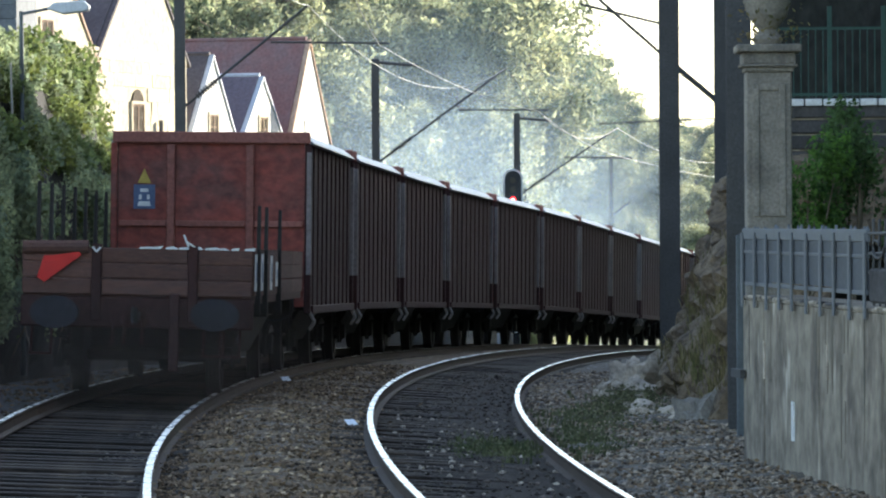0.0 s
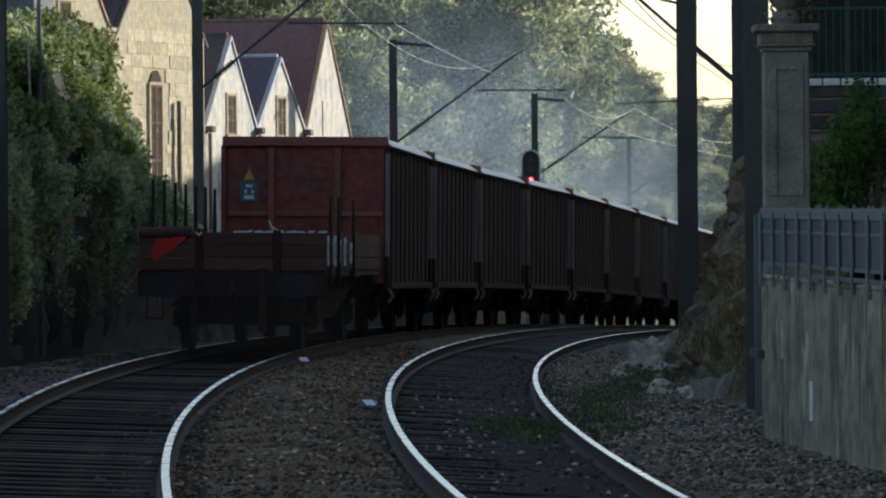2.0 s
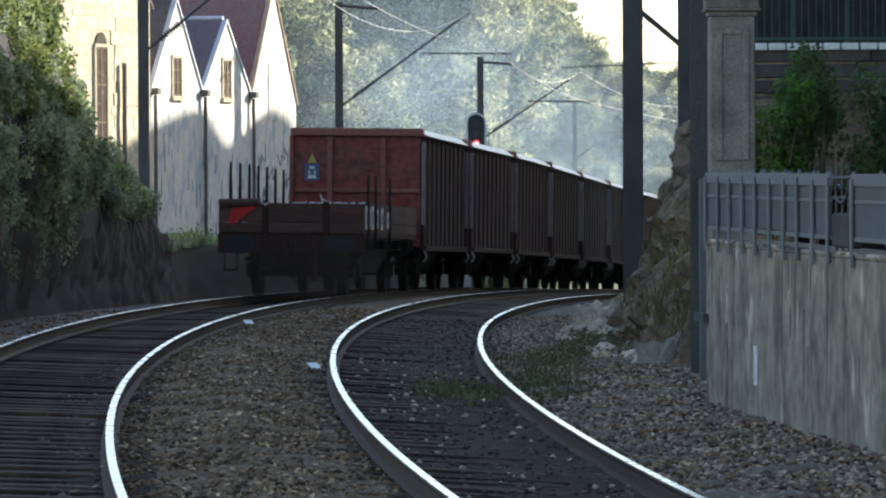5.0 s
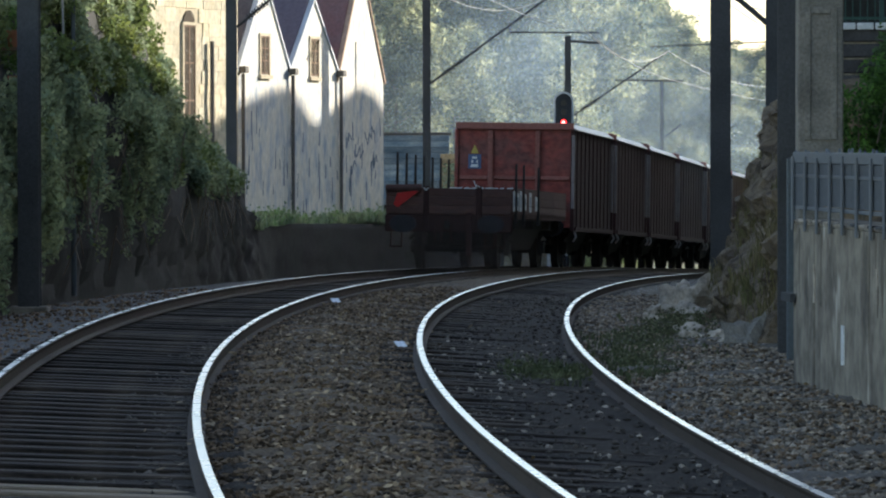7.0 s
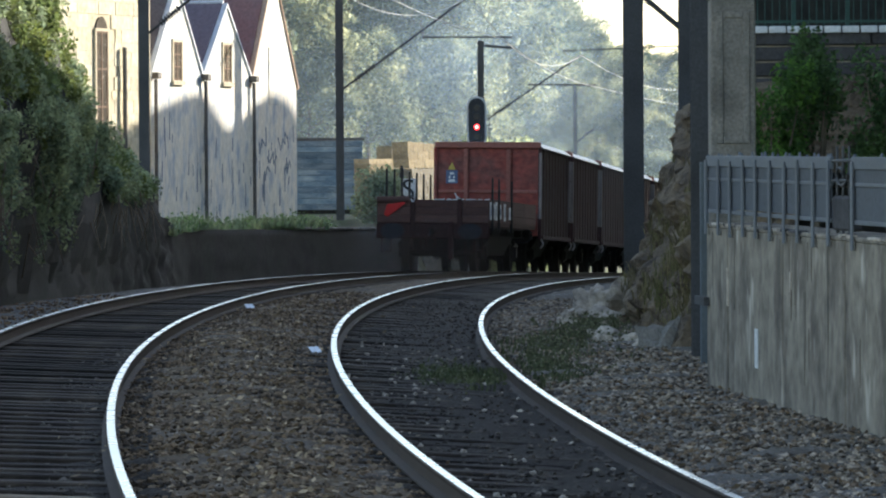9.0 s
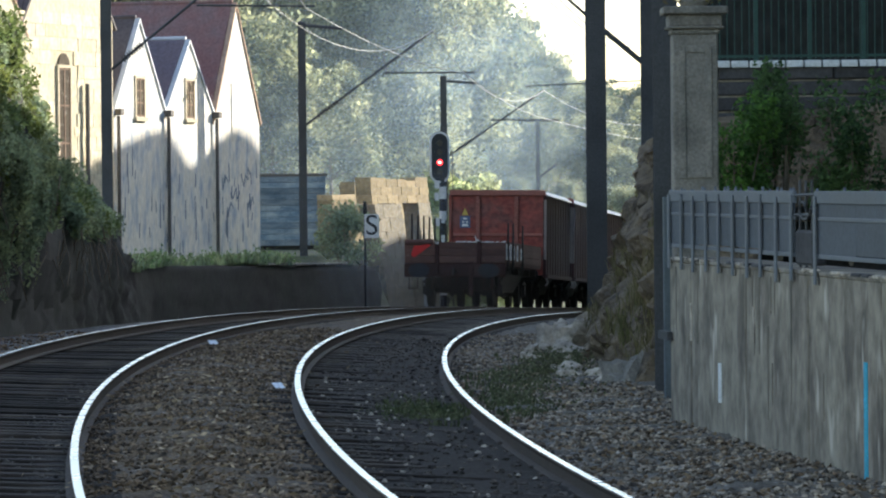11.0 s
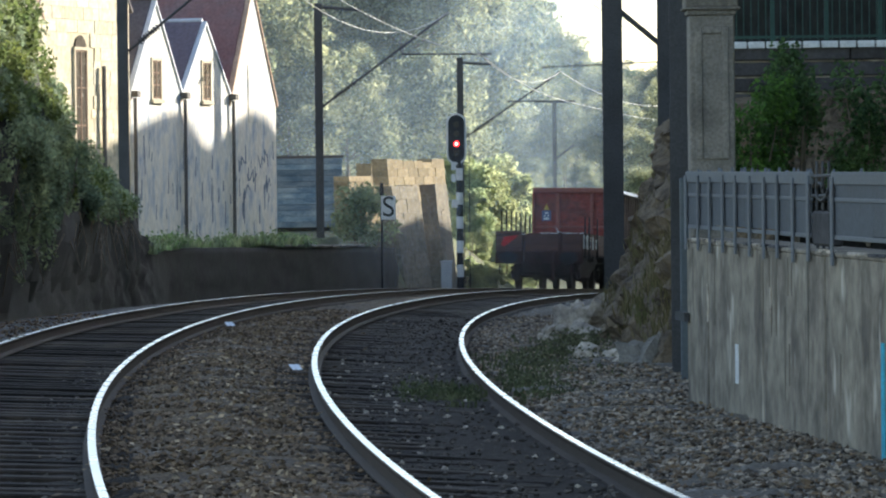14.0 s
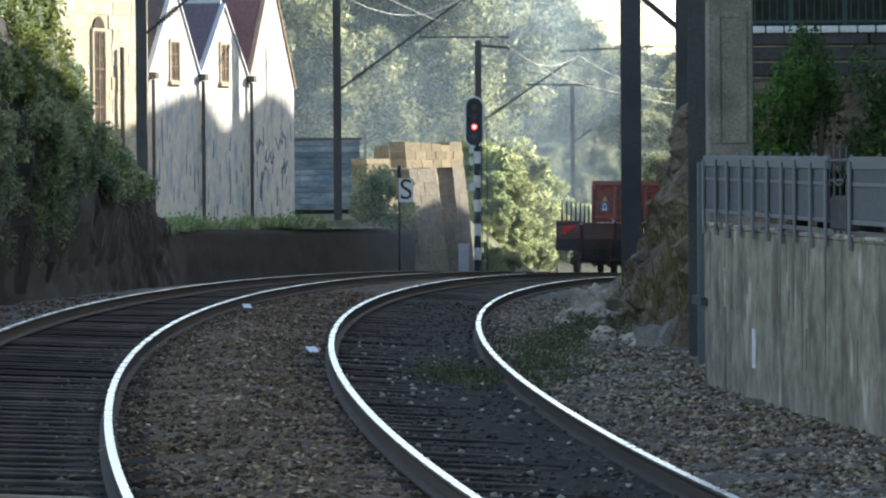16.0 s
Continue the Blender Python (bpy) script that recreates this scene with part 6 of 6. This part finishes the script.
def plant(model, x, y, height, turn, z=None):
    ob, base = model
    k = height / base
    if z is None:
        z = ground_height(x - middle(min(y, 330)), y)
    o = copy_thing(ob, pose(x, y, z - 0.1, 0, 0, turn))
    o.scale = (k, k, k)
    return o


def forest():
    rng = random.Random(77)
    rows = []
    for y, step in ((222, 3.6), (240, 3.8), (262, 4.4), (290, 4.8), (325, 5.4)):
        x = -0.075 * y
        while x < 0.062 * y:
            rows.append((x + rng.uniform(-1, 1), y + rng.uniform(-7, 7)))
            x += step * rng.uniform(0.8, 1.2)
    for y in (300, 330, 345):
        x = 0.02 * y
        while x < 0.064 * y:
            rows.append((x + rng.uniform(-0.6, 0.6), y + rng.uniform(-4, 4)))
            x += 2.6 * rng.uniform(0.8, 1.2)
    for x, y in rows:
        side = x / y
        # tree tops are set by bearing to fit the camera's skyline: high behind the houses, lower over the valley
        top = np.interp(side, (-0.075, 0.006, 0.014, 0.021, 0.0314, 0.0345, 0.062), (0.066, 0.062, 0.049, 0.041, 0.029, 0.025, 0.0255)) * y + 0.9
        top *= rng.uniform(0.72, 1.0) if y < 300 else rng.uniform(0.9, 1.03)
        z = ground_height(x - middle(min(y, 330)), y)
        h = top - z
        if h < 3 or (0.0125 < side < 0.046 and y < 283):
            continue
        h *= {True: 0.62, False: 1.0}[y < 232 and side > -0.03]
        pick = MODELS[rng.randrange(4)] if y < 280 or rng.random() < 0.92 else MODELS[4 + rng.randrange(2)]
        plant(pick, x, y, h, rng.uniform(0, 360), z)
    plant(MODELS[4], 6.3, 300, 11.5, 40)
    # undergrowth on the slope behind the far mast
    for y, step in ((262, 2.2), (273, 1.7), (279, 1.8), (284, 1.9), (292, 2.0), (304, 2.3), (318, 2.6)):
        x = 0.012 * y
        while x < 0.05 * y:
            plant(MODELS[rng.randrange(4)], x + rng.uniform(-0.5, 0.5), y + rng.uniform(-1, 3), rng.uniform(3.6, 6.2) if y > 280 else rng.uniform(2.2, 3.4), rng.uniform(0, 360))
            x += step * rng.uniform(0.8, 1.2)
    for x, y, h in ((1.9, 196, 6.2), (2.9, 200, 6.0), (3.9, 204, 5.0), (4.6, 210, 4.6), (5.4, 214, 3.4), (2.4, 205, 6.0), (6.4, 222, 3.6), (3.3, 197, 3.2), (1.5, 184, 2.6), (2.1, 187, 3.0), (2.7, 190, 2.8), (3.4, 193, 2.6), (1.6, 174, 1.9), (2.0, 176, 1.7), (1.8, 179, 2.4), (2.6, 181, 1.7), (2.3, 178, 1.5)):
        plant(YOUNG[rng.randrange(2)], x, y, h, rng.uniform(0, 360))


forest()
for model, _ in MODELS + YOUNG:
    for o in (*model.children_recursive, model):
        bpy.data.objects.remove(o)


# ---- sheets for haze, smoke and brown veils ----
def veil(name, colour, density, scale):
    """A thin veil: mostly clear, scattering a part of the light, fading out from its middle."""
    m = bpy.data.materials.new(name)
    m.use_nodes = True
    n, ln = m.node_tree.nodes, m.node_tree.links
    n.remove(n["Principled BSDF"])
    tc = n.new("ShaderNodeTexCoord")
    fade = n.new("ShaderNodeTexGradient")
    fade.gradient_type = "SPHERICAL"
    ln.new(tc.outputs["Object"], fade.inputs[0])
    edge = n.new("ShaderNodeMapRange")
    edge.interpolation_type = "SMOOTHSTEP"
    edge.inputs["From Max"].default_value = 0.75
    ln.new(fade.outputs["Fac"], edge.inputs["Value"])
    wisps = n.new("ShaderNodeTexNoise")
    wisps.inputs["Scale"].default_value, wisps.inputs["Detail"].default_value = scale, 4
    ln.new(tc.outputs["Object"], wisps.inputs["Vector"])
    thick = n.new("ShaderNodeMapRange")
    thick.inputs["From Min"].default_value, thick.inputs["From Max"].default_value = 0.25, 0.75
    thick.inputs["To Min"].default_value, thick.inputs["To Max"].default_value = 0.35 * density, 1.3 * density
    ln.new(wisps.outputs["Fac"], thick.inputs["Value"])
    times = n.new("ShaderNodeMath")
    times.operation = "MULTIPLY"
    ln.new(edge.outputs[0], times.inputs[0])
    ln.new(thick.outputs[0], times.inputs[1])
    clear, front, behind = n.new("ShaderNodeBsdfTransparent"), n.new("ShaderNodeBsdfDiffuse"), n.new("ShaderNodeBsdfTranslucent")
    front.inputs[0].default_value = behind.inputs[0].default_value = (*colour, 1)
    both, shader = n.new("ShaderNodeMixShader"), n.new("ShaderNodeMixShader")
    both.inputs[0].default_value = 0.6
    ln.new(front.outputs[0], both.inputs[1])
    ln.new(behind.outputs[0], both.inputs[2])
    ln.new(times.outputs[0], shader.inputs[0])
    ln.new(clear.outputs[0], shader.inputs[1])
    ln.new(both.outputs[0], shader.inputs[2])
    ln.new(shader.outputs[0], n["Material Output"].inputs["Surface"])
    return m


def veil_sheet(name, label, material, m, size, bulge=0.2):
    """A shallow translucent bowl, one unit in radius before it is sized."""
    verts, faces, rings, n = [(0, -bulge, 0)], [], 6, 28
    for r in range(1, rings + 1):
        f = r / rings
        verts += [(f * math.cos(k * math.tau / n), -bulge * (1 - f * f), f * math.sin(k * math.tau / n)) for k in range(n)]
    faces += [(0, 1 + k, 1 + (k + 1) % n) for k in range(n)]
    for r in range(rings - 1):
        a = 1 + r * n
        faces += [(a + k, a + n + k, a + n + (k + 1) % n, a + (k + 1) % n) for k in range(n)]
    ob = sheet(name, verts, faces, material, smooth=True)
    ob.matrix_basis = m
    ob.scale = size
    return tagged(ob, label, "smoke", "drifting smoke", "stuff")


HAZE = veil("blue_haze_veil", (0.55, 0.73, 0.9), 0.12, 1.6)
THIN_HAZE = veil("thin_blue_haze", (0.52, 0.68, 0.84), 0.09, 1.8)
SMOKE = veil("blue_engine_smoke", (0.53, 0.71, 0.9), 0.18, 2.2)
BROWN_VEIL = veil("thin_brown_veil", (0.1, 0.082, 0.072), 0.25, 2.0)
# Translucent sheets stand in for the air's haze and lift the dark woods.
veil_sheet("smoke_haze", "thin blue haze hanging before the wooded slope", HAZE, pose(-2.5, 200, 4.5), (14, 8, 11))
veil_sheet("smoke_haze", "thin blue haze hanging in the valley", THIN_HAZE, pose(6.0, 217, 0.0), (13, 8, 8))
veil_sheet("smoke_haze", "thin blue haze between the rows of trees", HAZE, pose(0.5, 252, 4.0), (20, 8, 12))
veil_sheet("smoke_haze", "thin blue haze drifting before the buttressed wall", THIN_HAZE, pose(0.5, 143, 0.6), (6.5, 3, 4.0))
PLUMES = [veil_sheet("smoke_plume", "drifting blue smoke left by the train", SMOKE, pose(0, 190, 4), (7, 5, 6)),
          veil_sheet("smoke_plume", "drifting blue smoke low over the line", SMOKE, pose(5, 207, 1), (7, 5, 6))]
# Added brown sheets ride behind the last wagon and blur its lower end.
TAIL_VEILS = [veil_sheet("dust_cloud", "thin brown veil behind the last wagon", BROWN_VEIL, pose(0, 0, 0), (2.6, 1.5, 1.5)),
             veil_sheet("dust_cloud", "thin brown veil trailing the last wagon", BROWN_VEIL, pose(0, 0, 0), (3.0, 1.5, 1.3))]


def litter():
    for x, y, z, w, label in ((-2.8, 64.2, -0.12, 0.06, "scrap of white paper on the ballast"), (-1.42, 48.6, -0.05, 0.055, "scrap of bluish paper on the ballast")):
        bm = bmesh.new()
        g = bmesh.ops.create_grid(bm, x_segments=5, y_segments=3, size=1)
        for v in bm.verts:
            v.co = Vector((v.co.x * w, v.co.y * 0.1, 0.012 * noise.noise(v.co * 2.0) + 0.02))
        bmesh.ops.solidify(bm, geom=list(bm.faces), thickness=0.004)
        ob = part("paper_scrap", bm, PAPER)
        ob.matrix_basis = pose(x, y, z, 14, 0, 15)
        tagged(ob, label, "litter")


litter()

# ---- overhead wires ----
wire("contact_wire", [((-2.6, 60, 7.6), (-2.6, 116, 6.65), 0.3), ((-2.6, 116, 6.65), (1.9, 150, 5.75), 0.25), ((1.9, 150, 5.75), (5.9, 185, 4.65), 0.25), ((5.9, 185, 4.65), (18, 250, 4.0), 0.3)])
wire("messenger_wire", [((-4.4, 60, 9.0), (-4.42, 116, 7.68), 1.0), ((-4.42, 116, 7.68), (0.84, 150, 7.18), 1.3), ((0.84, 150, 7.18), (5.57, 185, 5.88), 1.2), ((5.57, 185, 5.88), (16, 250, 6.2), 1.2)], 0.013)
wire("contact_wire", [((0.4, 30, 6.2), (2.3, 100, 6.85), 0.2), ((2.3, 100, 6.85), (8.5, 150, 5.5), 0.2)])
wire("messenger_wire", [((0.4, 30, 7.4), (2.45, 100, 7.25), 0.6), ((2.45, 100, 7.25), (8.5, 150, 6.6), 0.8)], 0.014)

motions()
